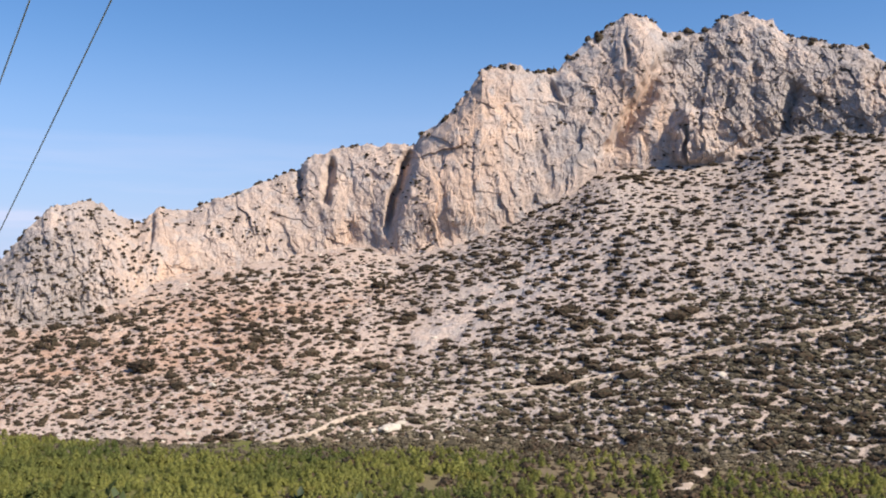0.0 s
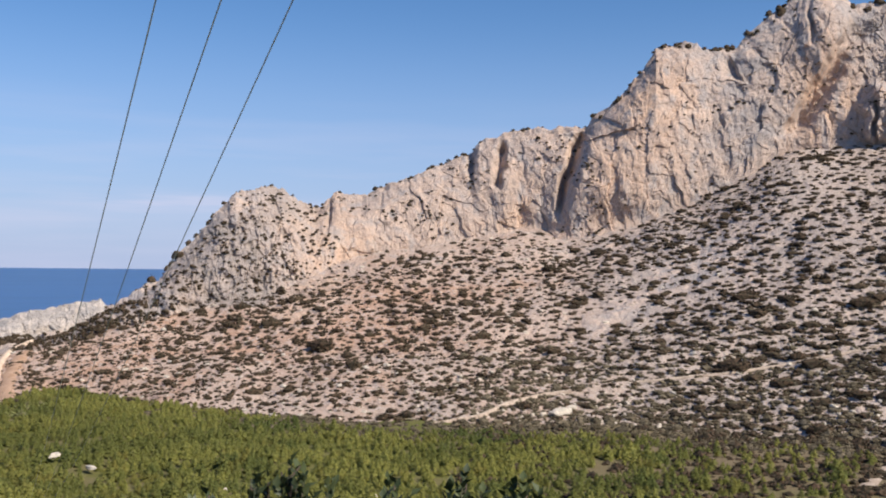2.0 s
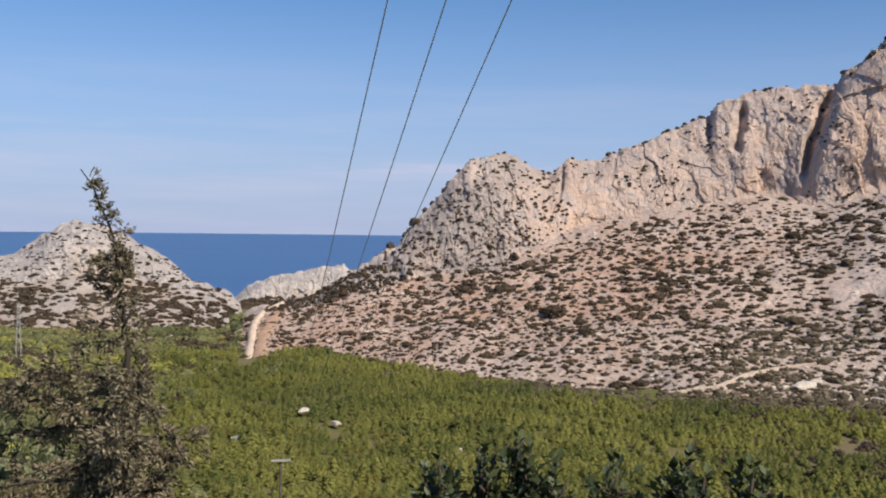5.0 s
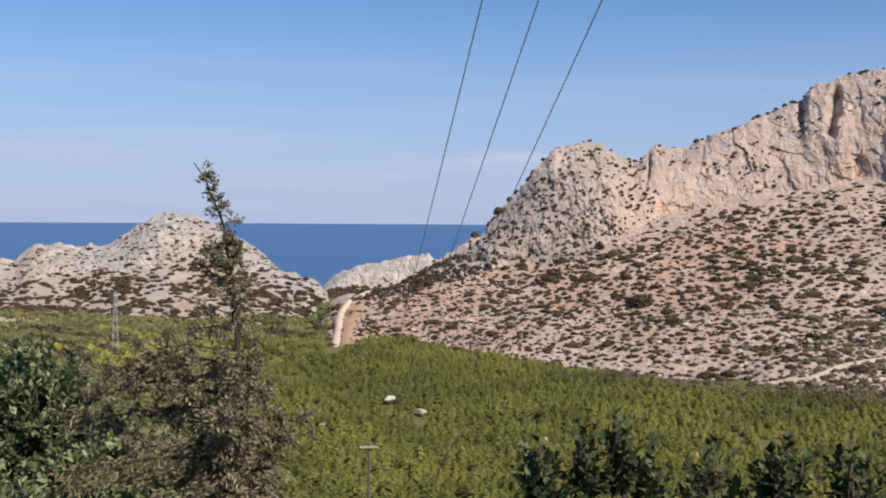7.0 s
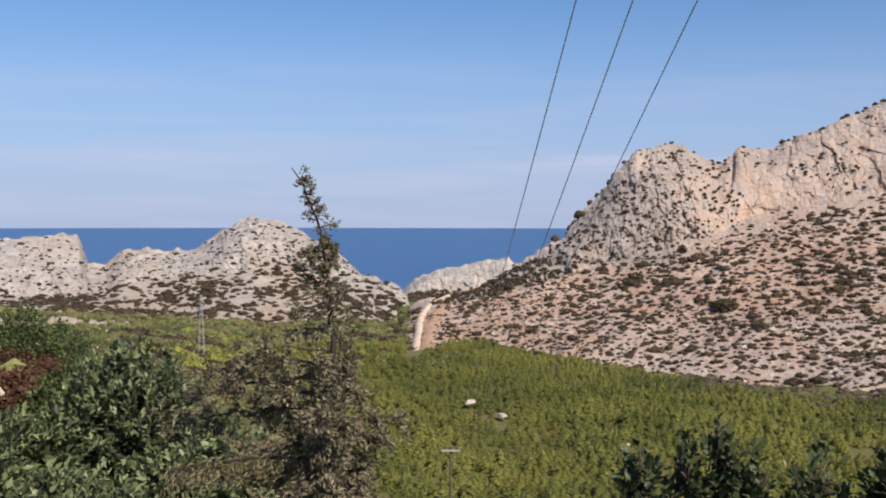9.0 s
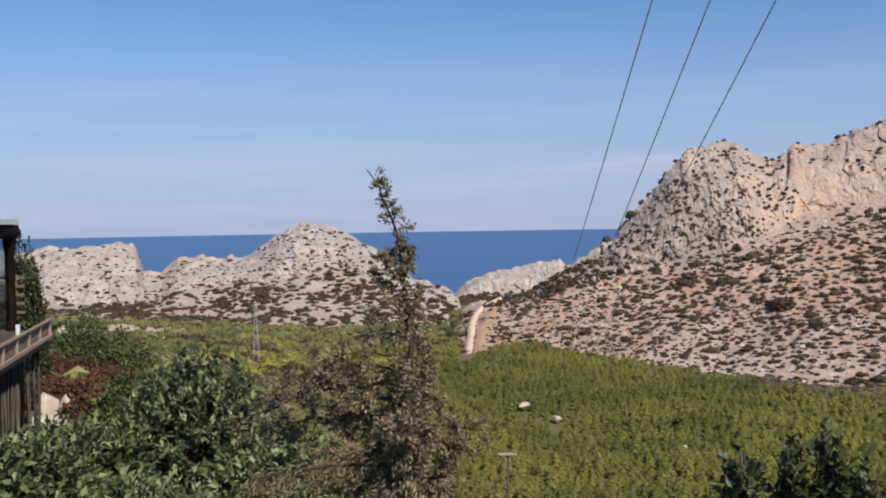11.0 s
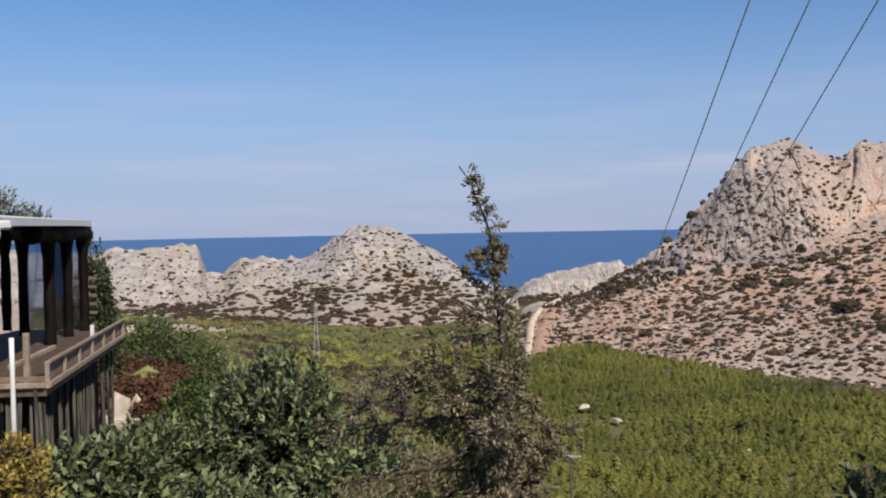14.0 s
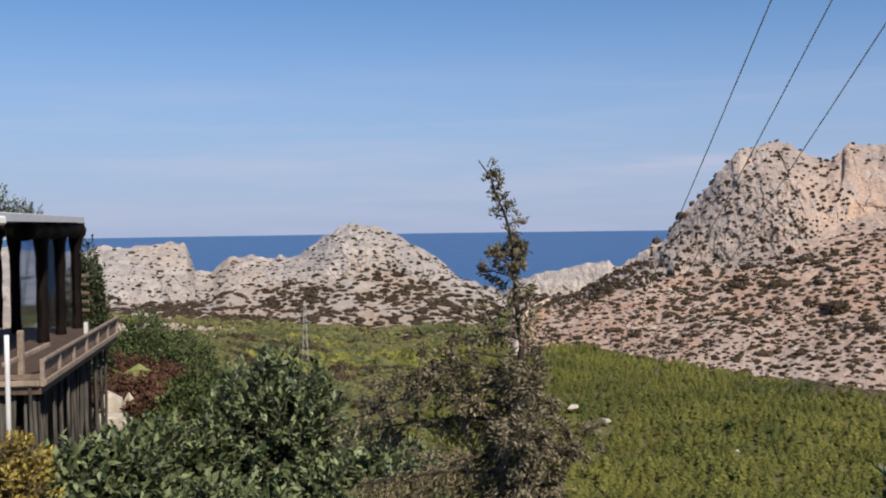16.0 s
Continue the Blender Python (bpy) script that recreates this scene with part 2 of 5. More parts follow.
def fbm(p, octaves=4, seed=0, gain=0.5):
    total, amp, norm = 0, 1.0, 0
    for k in range(octaves):
        total, norm = total + amp * (vnoise(p * 2.03**k, seed + 31 * k) - 0.5), norm + amp
        amp *= gain
    return total / norm * 2


def ridged(p, octaves=3, seed=0):
    total, amp, norm = 0, 1.0, 0
    for k in range(octaves):
        total, norm = total + amp * (1 - np.abs(2 * vnoise(p * 2.1**k, seed + 17 * k) - 1)), norm + amp
        amp *= 0.5
    return total / norm


def facets(u, w, su, sw, seed):
    """Broken rock: a flat tilted face for every cell, and how near the crack between two cells is (0 at the crack)."""
    x, y = u / su, w / sw
    ix, iy = np.floor(x).astype(np.int64), np.floor(y).astype(np.int64)
    best, second, face = np.full(x.shape, 9.0), np.full(x.shape, 9.0), np.zeros(x.shape)
    for dx in (-1, 0, 1):
        for dy in (-1, 0, 1):
            cx, cy = ix + dx, iy + dy
            px, py = cx + lattice(cx, cy, 0 * cx, seed), cy + lattice(cx, cy, 0 * cx, seed + 1)
            d = np.hypot(x - px, y - py)
            f = 2 * lattice(cx, cy, 0 * cx, seed + 2) - 1 + 1.5 * (lattice(cx, cy, 0 * cx, seed + 3) - 0.5) * (x - px) + 1.5 * (lattice(cx, cy, 0 * cx, seed + 4) - 0.5) * (y - py)
            near = d < best
            second = np.where(near, best, np.minimum(second, d))
            face, best = np.where(near, f, face), np.where(near, d, best)
    return face, second - best


def broken(q, size, seed, tall=2.6):
    """Outward relief of a fractured cliff, in metres."""
    u = q[..., 0] + 0.16 * size * fbm(q / size * 1.5, 4, seed, 0.7) + 0.12 * q[..., 2]
    w = q[..., 2] + 0.2 * size * fbm(q / size * 1.5 + 7, 4, seed + 5, 0.7)
    total = 0
    for k, (a, b) in enumerate(((1.0, 0.10), (0.42, 0.075), (0.18, 0.05), (0.075, 0.028))):
        f, c = facets(u, w, a * size, a * size * tall, seed + 10 * k)
        total = total + b * size * (f - (0.12, 0.12, 0.14, 0.12)[k] * (1 - ease(c, 0.0, 0.10)))
    return total


def ease(x, a, b):
    t = np.clip((x - a) / (b - a), 0, 1)
    return t * t * (3 - 2 * t)


def mesh_of(name, verts, faces, material, smooth=True, values=None):
    """A mesh from arrays; faces all have the same number of corners. values: named numbers for each vertex."""
    verts, faces = np.asarray(verts, np.float32).reshape(-1, 3), np.asarray(faces, np.int32)
    n, k = faces.shape
    me = bpy.data.meshes.new(name)
    me.vertices.add(len(verts))
    me.vertices.foreach_set("co", verts.ravel())
    me.loops.add(n * k)
    me.loops.foreach_set("vertex_index", faces.ravel())
    me.polygons.add(n)
    me.polygons.foreach_set("loop_start", np.arange(0, n * k, k, dtype=np.int32))
    me.polygons.foreach_set("use_smooth", np.full(n, smooth))
    for key, v in (values or {}).items():
        me.attributes.new(key, "FLOAT", "POINT").data.foreach_set("value", np.asarray(v, np.float32).ravel())
    me.materials.append(material)
    me.update(calc_edges=True)
    return me


def grid_faces(rows, cols, closed=False):
    r, c = np.meshgrid(np.arange(rows - 1), np.arange(cols if closed else cols - 1), indexing="ij")
    a, d = r * cols + c, r * cols + (c + 1) % cols
    return np.stack([a, d, d + cols, a + cols], -1).reshape(-1, 4)


def scatter(kinds, places, sizes, turns=None, which=None):
    """Copies of small (verts, tris) kinds, each with its own place, size (3 numbers) and turn about z, as arrays."""
    n = len(places)
    turns = rng.uniform(0, 2 * np.pi, n) if turns is None else turns
    which = rng.integers(0, len(kinds), n) if which is None else which
    vs, fs, base = [], [], 0
    for k, (v, f) in enumerate(kinds):
        sel = np.nonzero(which == k)[0]
        if not len(sel):
            continue
        c, s = np.cos(turns[sel])[:, None], np.sin(turns[sel])[:, None]
        q = v[None] * sizes[sel][:, None, :]
        q = np.stack([q[..., 0] * c - q[..., 1] * s, q[..., 0] * s + q[..., 1] * c, q[..., 2]], -1) + places[sel][:, None, :]
        vs.append(q.reshape(-1, 3))
        fs.append((f[None] + base + (np.arange(len(sel)) * len(v))[:, None, None]).reshape(-1, f.shape[1]))
        base += len(sel) * len(v)
    return np.concatenate(vs), np.concatenate(fs)


def ball(sub):
    bm = bmesh.new()
    bmesh.ops.create_icosphere(bm, subdivisions=sub, radius=1)
    v, f = np.array([x.co[:] for x in bm.verts]), np.array([[x.index for x in y.verts] for y in bm.faces])
    bm.free()
    return v, f


BALL1, BALL2 = ball(1), ball(2)


def shrub_kind(seed, shape=None, tufts=28):
    """A lumpy cushion of leaves with tufts standing out of it."""
    r = np.random.default_rng(seed)
    v, f = shape or BALL2
    d = 0.72 + 0.55 * vnoise(v * 2.1 + seed * 7.3, seed) + 0.3 * (vnoise(v * 5 + seed, seed) - 0.5)
    v = v * d[:, None]
    v[:, 2] = np.maximum(v[:, 2], -0.25)
    f = f[v[f][:, :, 2].max(1) > -0.2]
    out_v, out_f = [v], [f]
    base = len(v)
    for _ in range(tufts):
        w = r.normal(size=3)
        w[2] = abs(w[2]) * 0.9
        w /= np.linalg.norm(w)
        a, b = w * 0.75, r.normal(size=3) * 0.16
        c = np.cross(w, b)
        c = c / (np.linalg.norm(c) + 1e-6) * 0.13
        out_v.append(np.array([a - c, a + c, w * r.uniform(1.02, 1.28) + b]))
        out_f.append([[base, base + 1, base + 2]])
        base += 3
    return np.concatenate(out_v), np.concatenate(out_f)


def pine_kind(seed):
    """A young pine: whorls of broad rising tufts round a leader, dense and soft in outline."""
    r = np.random.default_rng(100 + seed)
    vs, fs, base, n = [], [], 0, 19
    for k in range(n):
        h = (k + 0.5) / n
        a, reach = k * 2.4 + r.uniform(-0.4, 0.4), 0.5 * (1 - h) ** 0.6 * r.uniform(0.75, 1.15) + 0.05
        z, fall = 0.10 + h * 0.80, 0.16 * r.uniform(0.5, 1.3)
        w = 0.22 * r.uniform(0.7, 1.25) * (1 - 0.5 * h)
        o = np.array([np.cos(a), np.sin(a), 0])
        side = np.array([-np.sin(a), np.cos(a), 0]) * w
        vs.append(np.array([(0, 0, z + 0.12), o * reach * 0.7 + side + (0, 0, z - fall * 0.5), o * reach + (0, 0, z - fall * 0.55), o * reach * 0.7 - side + (0, 0, z - fall * 0.5)]))
        fs += [[base, base + 1, base + 2], [base, base + 2, base + 3]]
        base += 4
    for k in range(9):
        a = r.uniform(0, 6.3)
        o, z = np.array([np.cos(a), np.sin(a), 0]), r.uniform(0.35, 0.88)
        q, g = np.array([-np.sin(a), np.cos(a), 0]) * 0.045, 0.34 * (1 - z)
        vs.append(np.array([o * g + q + (0, 0, z - 0.08), o * g - q + (0, 0, z - 0.08), o * (g + 0.05) + (0, 0, z + 0.24)]))
        fs += [[base, base + 1, base + 2]]
        base += 3
    return np.concatenate(vs), np.array(fs)


def rock_kind(seed):
    v, f = BALL2
    r = np.random.default_rng(200 + seed)
    v = v.copy()
    for _ in range(9):
        n = r.normal(size=3)
        n /= np.linalg.norm(n)
        cut = r.uniform(0.45, 0.8)
        over = np.maximum(v @ n - cut, 0)
        v = v - over[:, None] * n
    return v * (0.9 + 0.25 * vnoise(v * 3 + seed, seed))[:, None], f


FAR_SHRUBS = [shrub_kind(20 + k, BALL1, 24) for k in range(9)]
SHRUBS, PINES, ROCKS = [shrub_kind(k) for k in range(7)], [pine_kind(k) for k in range(6)], [rock_kind(k) for k in range(6)]


def line(points, az, soft=0.0):
    """Slope angle and distance at every azimuth, from a short list of (azimuth, elevation, distance)."""
    p = np.array(points, float)
    e, d = np.interp(az, p[:, 0], p[:, 1]), np.interp(az, p[:, 0], p[:, 2])
    if soft:
        fine = np.linspace(-1, 1, 21) * soft
        w = 1 - np.abs(fine) / soft / 1.05
        e = sum(k * np.interp(az + f, p[:, 0], p[:, 1]) for f, k in zip(fine, w)) / w.sum()
        d = sum(k * np.interp(az + f, p[:, 0], p[:, 2]) for f, k in zip(fine, w)) / w.sum()
    return e, d


def spot(az, el, d):
    a = np.radians(az)
    return np.stack([d * np.sin(a), d * np.cos(a), d * np.tan(np.radians(el)) + 0 * a], -1)


# ---- ground and sea ----
def ground_z(az, r):
    """Height of the ground: a terrace by the house, a steep drop, a valley floor, and a gentler hillside beside the house."""
    right = np.interp(r, [0, 2.2, 4, 8, 16, 40, 80, 140, 200, 300, 460, 760, 960], [-1.7, -1.75, -3.6, -6, -9.5, -19, -31, -42, -47, -50, -51, -56, -80])
    left = np.interp(r, [0, 2.2, 4, 8, 14, 24, 40, 60, 100, 200, 330, 480, 760, 960], [-1.7, -1.75, -2.6, -3.9, -4.9, -4.6, -5.2, -7.0, -12, -24, -37, -50, -56, -80])
    behind = np.interp(r, [0, 2.2, 40, 200, 700, 960], [-1.7, -1.7, 1.0, 18, 30, -80])
    w = 1 - ease(az, -21, -5)
    z = right * (1 - w) + left * w
    w2 = ease(np.abs(az), 70, 110)
    return z * (1 - w2) + behind * w2


def on_ground(az, r, dz=0.0):
    az, r = np.asarray(az, float), np.asarray(r, float)
    x, y = r * np.sin(np.radians(az)), r * np.cos(np.radians(az))
    z = ground_z(az, r)
    p = np.stack([x, y, 0 * x], -1)
    rough = ease(r, 3, 40)
    return np.stack([x, y, z + rough * (1.6 * fbm(p / 30, 3, 5) + 0.25 * fbm(p / 4, 2, 9)) * ease(r, 3, 60) + dz], -1)


rad = np.concatenate([np.linspace(0.02, 12, 24), np.geomspace(12.6, 960, 110)])
azs = np.linspace(-180, 180, 481)[:-1]
A, R = np.meshgrid(azs, rad)
ground = new("ground", mesh_of("ground", on_ground(A, R), grid_faces(len(rad), len(azs), True)[:, ::-1], GROUND, True, {"dry": (1 - ease(A, -19, -13)) * (1 - ease(R, 45, 75)) * ease(R, 9, 13) * ease(A, -50, -40) + ease(A, 20, 40) * ease(R, 170, 260) * (A < 70) * 0.8}))
tagged(ground, "valley floor and hillside of dry soil and low green growth", "ground", kind="structure")

azs = np.linspace(-180, 180, 361)[:-1]
A, R = np.meshgrid(azs, np.array([1.0, 300, 700, 1000, 1500, 2200, 3200, 4950]))
sea = new("sea", mesh_of("sea", np.stack([R * np.sin(np.radians(A)), R * np.cos(np.radians(A)), 0 * R - 66], -1), grid_faces(8, 360, True)[:, ::-1], SEA))
tagged(sea, "calm deep blue sea reaching the horizon", "sea", kind="structure")


# ---- mountain ----
class Hill:
    """A hillside lofted from a toe, a cliff foot, a crest and a back, with relief."""

    def __init__(self, az, toe, foot, crest, drop, rows, relief):
        te, td = line(toe, az, 2.0)
        fe, fd = line(foot, az, 1.6)
        ge, gd = line(foot, az, 5.0)
        ce, cd = line(crest, az)
        cd = line(crest, az, 2.0)[1]
        t, f, c = spot(az, te, td), spot(az, fe, fd), spot(az, ce, cd)
        out = c * [1, 1, 0] / np.linalg.norm(c[:, :2], axis=1)[:, None]
        b = c + out * (c[:, 2:] + 75) * drop - [0, 0, 1] * (c[:, 2:] + 80)
        n1, n2, n3 = rows
        s1, s2, s3 = np.linspace(0, 1, n1)[:, None, None], np.linspace(0, 1, n2 + 1)[1:, None, None], np.linspace(0, 1, n3 + 1)[1:, None, None]
        g = spot(az, ge, gd)
        low = t + (g - t) * np.concatenate([s1, s1, s1 ** 1.12], 2) + (f - g) * ease(s1, 0.6, 1.0)
        h = 0.25 * s2 + 0.75 * s2 ** 2.2
        high = f + (c - f) * np.concatenate([h, h, s2], 2)
        rear = c + (b - c) * np.concatenate([s3, s3, s3 ** 1.4], 2)
        low[0, :, 2] -= 14
        self.p = np.concatenate([low, high, rear])
        self.az, self.n1, self.n2 = az, n1, n2
        self.v = np.concatenate([np.linspace(0, 1, n1), 1 + np.linspace(0, 1, n2 + 1)[1:], 2 + np.linspace(0, 1, n3 + 1)[1:]])
        self.p, self.rock, self.warm, self.weather_shade = relief(self, self.p, np.broadcast_to(az, self.p.shape[:2]), np.broadcast_to(self.v[:, None], self.p.shape[:2]))

    def build(self, name, material, label, category):
        ob = new(name, mesh_of(name, self.p, grid_faces(*self.p.shape[:2]), material, False, {"rock": self.rock, "warm": self.warm, "weather_shade": self.weather_shade}))
        return tagged(ob, label, category, kind="structure")

    def at(self, az, v):
        """Places on the relief."""
        i, j = np.interp(v, self.v, np.arange(len(self.v))), np.interp(az, self.az, np.arange(len(self.az)))
        i0, j0 = np.minimum(i.astype(int), len(self.v) - 2), np.minimum(j.astype(int), len(self.az) - 2)
        fi, fj = (i - i0)[:, None], (j - j0)[:, None]
        p = self.p
        return (p[i0, j0] * (1 - fi) + p[i0 + 1, j0] * fi) * (1 - fj) + (p[i0, j0 + 1] * (1 - fi) + p[i0 + 1, j0 + 1] * fi) * fj

    def value(self, grid, az, v):
        i, j = np.interp(v, self.v, np.arange(len(self.v))).round().astype(int), np.interp(az, self.az, np.arange(len(self.az))).round().astype(int)
        return grid[i, j]

    def seen_at(self, az, el):
        """v where the lower slope is met at an elevation."""
        out = []
        for a, e in zip(az, el):
            j = int(np.interp(a, self.az, np.arange(len(self.az))))
            col = self.p[:self.n1 + self.n2, j]
            out.append(np.interp(e, np.maximum.accumulate(np.degrees(np.arctan2(col[:, 2], np.hypot(col[:, 0], col[:, 1])))), self.v[:self.n1 + self.n2]))
        return np.array(out)


TOE = [(-3.5, -9.6, 362), (-1.6, -8.8, 362), (-0.2, -8.2, 358), (1.7, -7.1, 405), (4.9, -7.5, 380), (8, -8.15, 352), (11, -8.6, 335), (17.2, -9.2, 312), (21.5, -9.5, 303), (30, -9.25, 309), (37, -9.3, 308), (43, -9.4, 305), (49, -9.7, 298), (56, -9.2, 305), (80, -8.5, 310)]
FOOT = [(-3.5, -7.6, 480), (-2.0, -6.6, 480), (-0.9, -5.5, 480), (1, -5.0, 480), (3.3, -4.6, 478), (5.6, -3.9, 478), (8, -3.5, 480), (10, -3.0, 490), (13, -2.2, 505), (15, -1.6, 515), (17.8, -0.1, 545), (21.4, 0.58, 560), (25.1, 1.1, 570), (28.3, 1.7, 575), (30.2, 0.9, 557), (33.4, 1.8, 562), (36.5, 2.95, 573), (39.7, 4.5, 585), (41.8, 6.0, 600), (44.3, 6.0, 604), (48.8, 6.3, 610), (50, 7.2, 614), (51.7, 7.7, 617), (56.4, 7.5, 618), (80, 7.0, 520)]
CREST_A = [(-3.5, -7.4, 505), (-2.0, -6.3, 505), (-0.9, -5.15, 505), (1.3, -4.5, 505), (3.3, -3.95, 505), (5.6, -2.67, 512), (6.7, -2.0, 520), (8, -1.07, 530), (8.9, 0.03, 540), (9.8, 1.13, 550), (10.9, 2.6, 560), (11.8, 3.45, 565), (12.9, 3.75, 575), (14.3, 3.75, 585), (15.2, 3.13, 590), (16.2, 2.8, 595), (17.3, 3.5, 598), (18.7, 3.47, 600), (20.2, 4.13, 603), (21.7, 4.69, 606), (23.2, 5.35, 610), (24.8, 5.96, 612), (25.2, 6.5, 613), (26.6, 7.1, 614), (28.5, 7.29, 615)]
CREST_B = [(29.8, 7.38, 607), (31.2, 7.49, 606), (32, 8.29, 607), (33.3, 9.39, 609), (34.2, 10.49, 611), (34.9, 11.57, 613), (36.4, 11.88, 617), (37.9, 11.4, 622), (39.1, 11.55, 625), (39.9, 12.3, 630), (41.2, 13.34, 637), (42.0, 13.9, 640), (42.8, 14.25, 641), (43.9, 14.28, 642), (44.5, 13.9, 643), (44.9, 13.35, 644), (45.5, 13.25, 646), (47, 13.28, 650), (47.9, 13.89, 652), (49.1, 14.05, 655), (50.6, 13.61, 658), (51.3, 12.76, 659), (53.7, 12.25, 661), (55.1, 12.07, 661), (56.4, 10.8, 660), (60, 12, 640), (80, 11, 540)]


def line_of(az, pts):
    return np.interp(az, *zip(*pts))


def mountain_relief(hill, p, az, v):
    out = -p * [1, 1, 0] / np.linalg.norm(p[..., :2], axis=-1)[..., None]
    along = np.radians(az) * 560
    el = np.degrees(np.arctan2(p[..., 2], np.hypot(p[..., 0], p[..., 1])))
    # upright buttresses and clefts of the cliff, the crag of the head, the gully beside the great wall, the hollow
    q = np.stack([along, 0 * along, p[..., 2]], -1)
    crag = 1 - ease(az, 13.5, 18)
    cliff = ease(v, 0.97, 1.08) * (1 - 0.75 * ease(v, 1.8, 2.0)) * (1 - ease(v, 2.0, 2.3))
    bend = along + 9 * fbm(q / 30, 2, 3) + 2.2 * fbm(q / 7, 2, 4)

    def flutes(w, h, seed):
        """Rounded ribs parted by sharp clefts."""
        return np.abs(2 * vnoise(np.stack([bend / w, 0 * along + 0.5, p[..., 2] / h], -1), seed) - 1) - 0.4

    right = ease(az, 44.5, 46.5)
    push = (1 - 0.6 * crag) * (5.5 * flutes(52, 130, 11) + (1.5 + 1.3 * ease(az, 15, 18) * (1 - ease(az, 30, 32))) * flutes(17, 60, 23)) + 0.3 * (1 - crag) * flutes(6, 18, 35)
    push = push + 0.38 * broken(q, 34.0, 200, 1.7) + 0.2 * broken(q * [1, 1, 1.1], 10.0, 240, 1.8) + 1.8 * (ridged(p * [1, 1, 0.6] / 11, 2, 77) - 0.55) + 1.1 * (ridged(p * [1, 1, 0.7] / 4, 3, 78) - 0.55)
    push = push + crag * (0.9 * broken(q, 13.0, 230, 1.6) + 5.5 * (ridged(p * [1, 1, 1.1] / 13, 3, 73) - 0.5) + 2.5 * flutes(12, 26, 75)) + right * (0.6 * broken(q, 40.0, 260, 1.8) + 0.6 * broken(q, 15.0, 264, 1.8) + 3.5 * flutes(24, 50, 71))

    def fissure(at, wide, sharp=0.12):
        """A cleft that deepens towards its right flank and ends there in a steep face."""
        off = az - at + 0.28 * fbm(q / 11, 3, 41)
        return ease(off, -wide, 0) * (1 - ease(off, 0, sharp))

    gully_at = 29.9 + 0.27 * (el - 3.5)
    gully = fissure(gully_at, 0.5, 0.42) * ease(el, 2.2, 4.0)
    wall_step = ease(az, gully_at + 0.1, gully_at + 0.8) * (1 - ease(az, 33, 38)) * ease(el, 2.0, 4.2)
    hollow = fissure(26.4 + 0.12 * (el - 5), 0.5, 0.32) * ease(el, 3.7, 4.4) * (1 - ease(el, 6.2, 7.0))
    edge = fissure(24.9, 0.5, 0.1) * ease(el, 4.2, 5.2)
    slit = fissure(16.9, 0.3, 0.1) * ease(el, 1.2, 2.0)
    gully2 = fissure(42.5 + 0.58 * (el - 8.2), 0.4, 1.4) * ease(el, 6.6, 7.6) * (1 - ease(el, 11.8, 13))
    cave = fissure(39.0 - 0.5 * (el - 10.3), 1.0, 0.2) * ease(el, 9.6, 10.1) * (1 - ease(el, 10.6, 11.2))
    pillar = np.exp(-((az - 43.5) / 1.1) ** 2) * ease(el, 9.5, 12)
    groove = fissure(43.0, 0.3, 0.1) * ease(el, 11.2, 12) * (1 - ease(el, 13, 14))
    wander = fbm(q / 16, 3, 43)
    bastion = ease(az + 0.8 * wander, 44.8, 45.9) * (1 - ease(az + wander, 49.0, 51.0)) * (1 - ease(el + 1.1 * wander, 7.9, 9.5))
    niche = fissure(46.3, 0.35, 0.1) * (1 - ease(el, 8, 8.6)) + fissure(51.6 + 0.2 * (el - 9), 0.8, 0.3) * ease(el, 7.6, 8.4) * (1 - ease(el, 10, 11))
    push = push - 15 * gully * (1 - ease(v, 1.9, 1.99)) + 7 * wall_step - 10 * hollow - 8 * edge - 5 * slit - 12 * gully2 - 6 * cave + 8 * pillar - 4 * groove + 14 * bastion * np.clip((51.5 - az) / 6, 0, 1) - 7 * niche
    p = p + out * (push * cliff)[..., None]
    # loose ledges and rubble below it
    low = 1 - ease(v, 0.98, 1.06)
    bumps = 3.2 * fbm(p / 38, 3, 51) + 1.3 * ridged(p * [1, 1, 2] / 9, 3, 61) + 0.5 * fbm(p / 2.5, 2, 63)
    rise = ease(v, 0.0, 0.08)
    p[..., 2] += bumps * low * (0.15 + 0.85 * rise) - 0.6 * low
    head = (1 - ease(az, 15, 19)) * ease(el + 0.12 * (az - 8), -3.6, -2.0) * ease(az, 3, 8)
    p[..., 2] += head * low * 3.0 * (ridged(p / 11, 3, 71) - 0.5)
    p[..., 2] += ease(v, 1.85, 1.98) * (1 - ease(v, 2.0, 2.3)) * (3.4 * fbm(p / 6, 4, 91, 0.6) + 5.0 * right * (ridged(p / 14, 2, 94) - 0.6) + 2.5 * crag * (ridged(p / 7, 2, 95) - 0.6))
    scree = np.exp(-((el + 2.1 - 0.62 * (az - 34.2) + 0.5 * fbm(p / 14, 3, 57)) / (0.75 + 0.1 * (az - 34))) ** 2) * ease(az, 30, 31.5) * (1 - ease(az, 37, 39.5)) * ease(fbm(p / 13, 3, 59), -0.22, 0.12)
    rock = np.clip(scree + ease(v, 0.96, 1.02) * (0.25 + 0.75 * ease(az, 5.5, 8.5)) + head + 0.8 * np.exp(-((az - 38) / 5) ** 2 - ((v - 0.62) / 0.17) ** 2) + 0.85 * ease(az, 13, 17) * (1 - ease(az, 33, 38)) * ease(v, 0.72, 0.84) * ease(fbm(p / 18, 3, 58), -0.25, 0.15) + 0.75 * ease(fbm(p / 26, 3, 55), 0.18, 0.5) * ease(v, 0.45, 0.9), 0, 1)
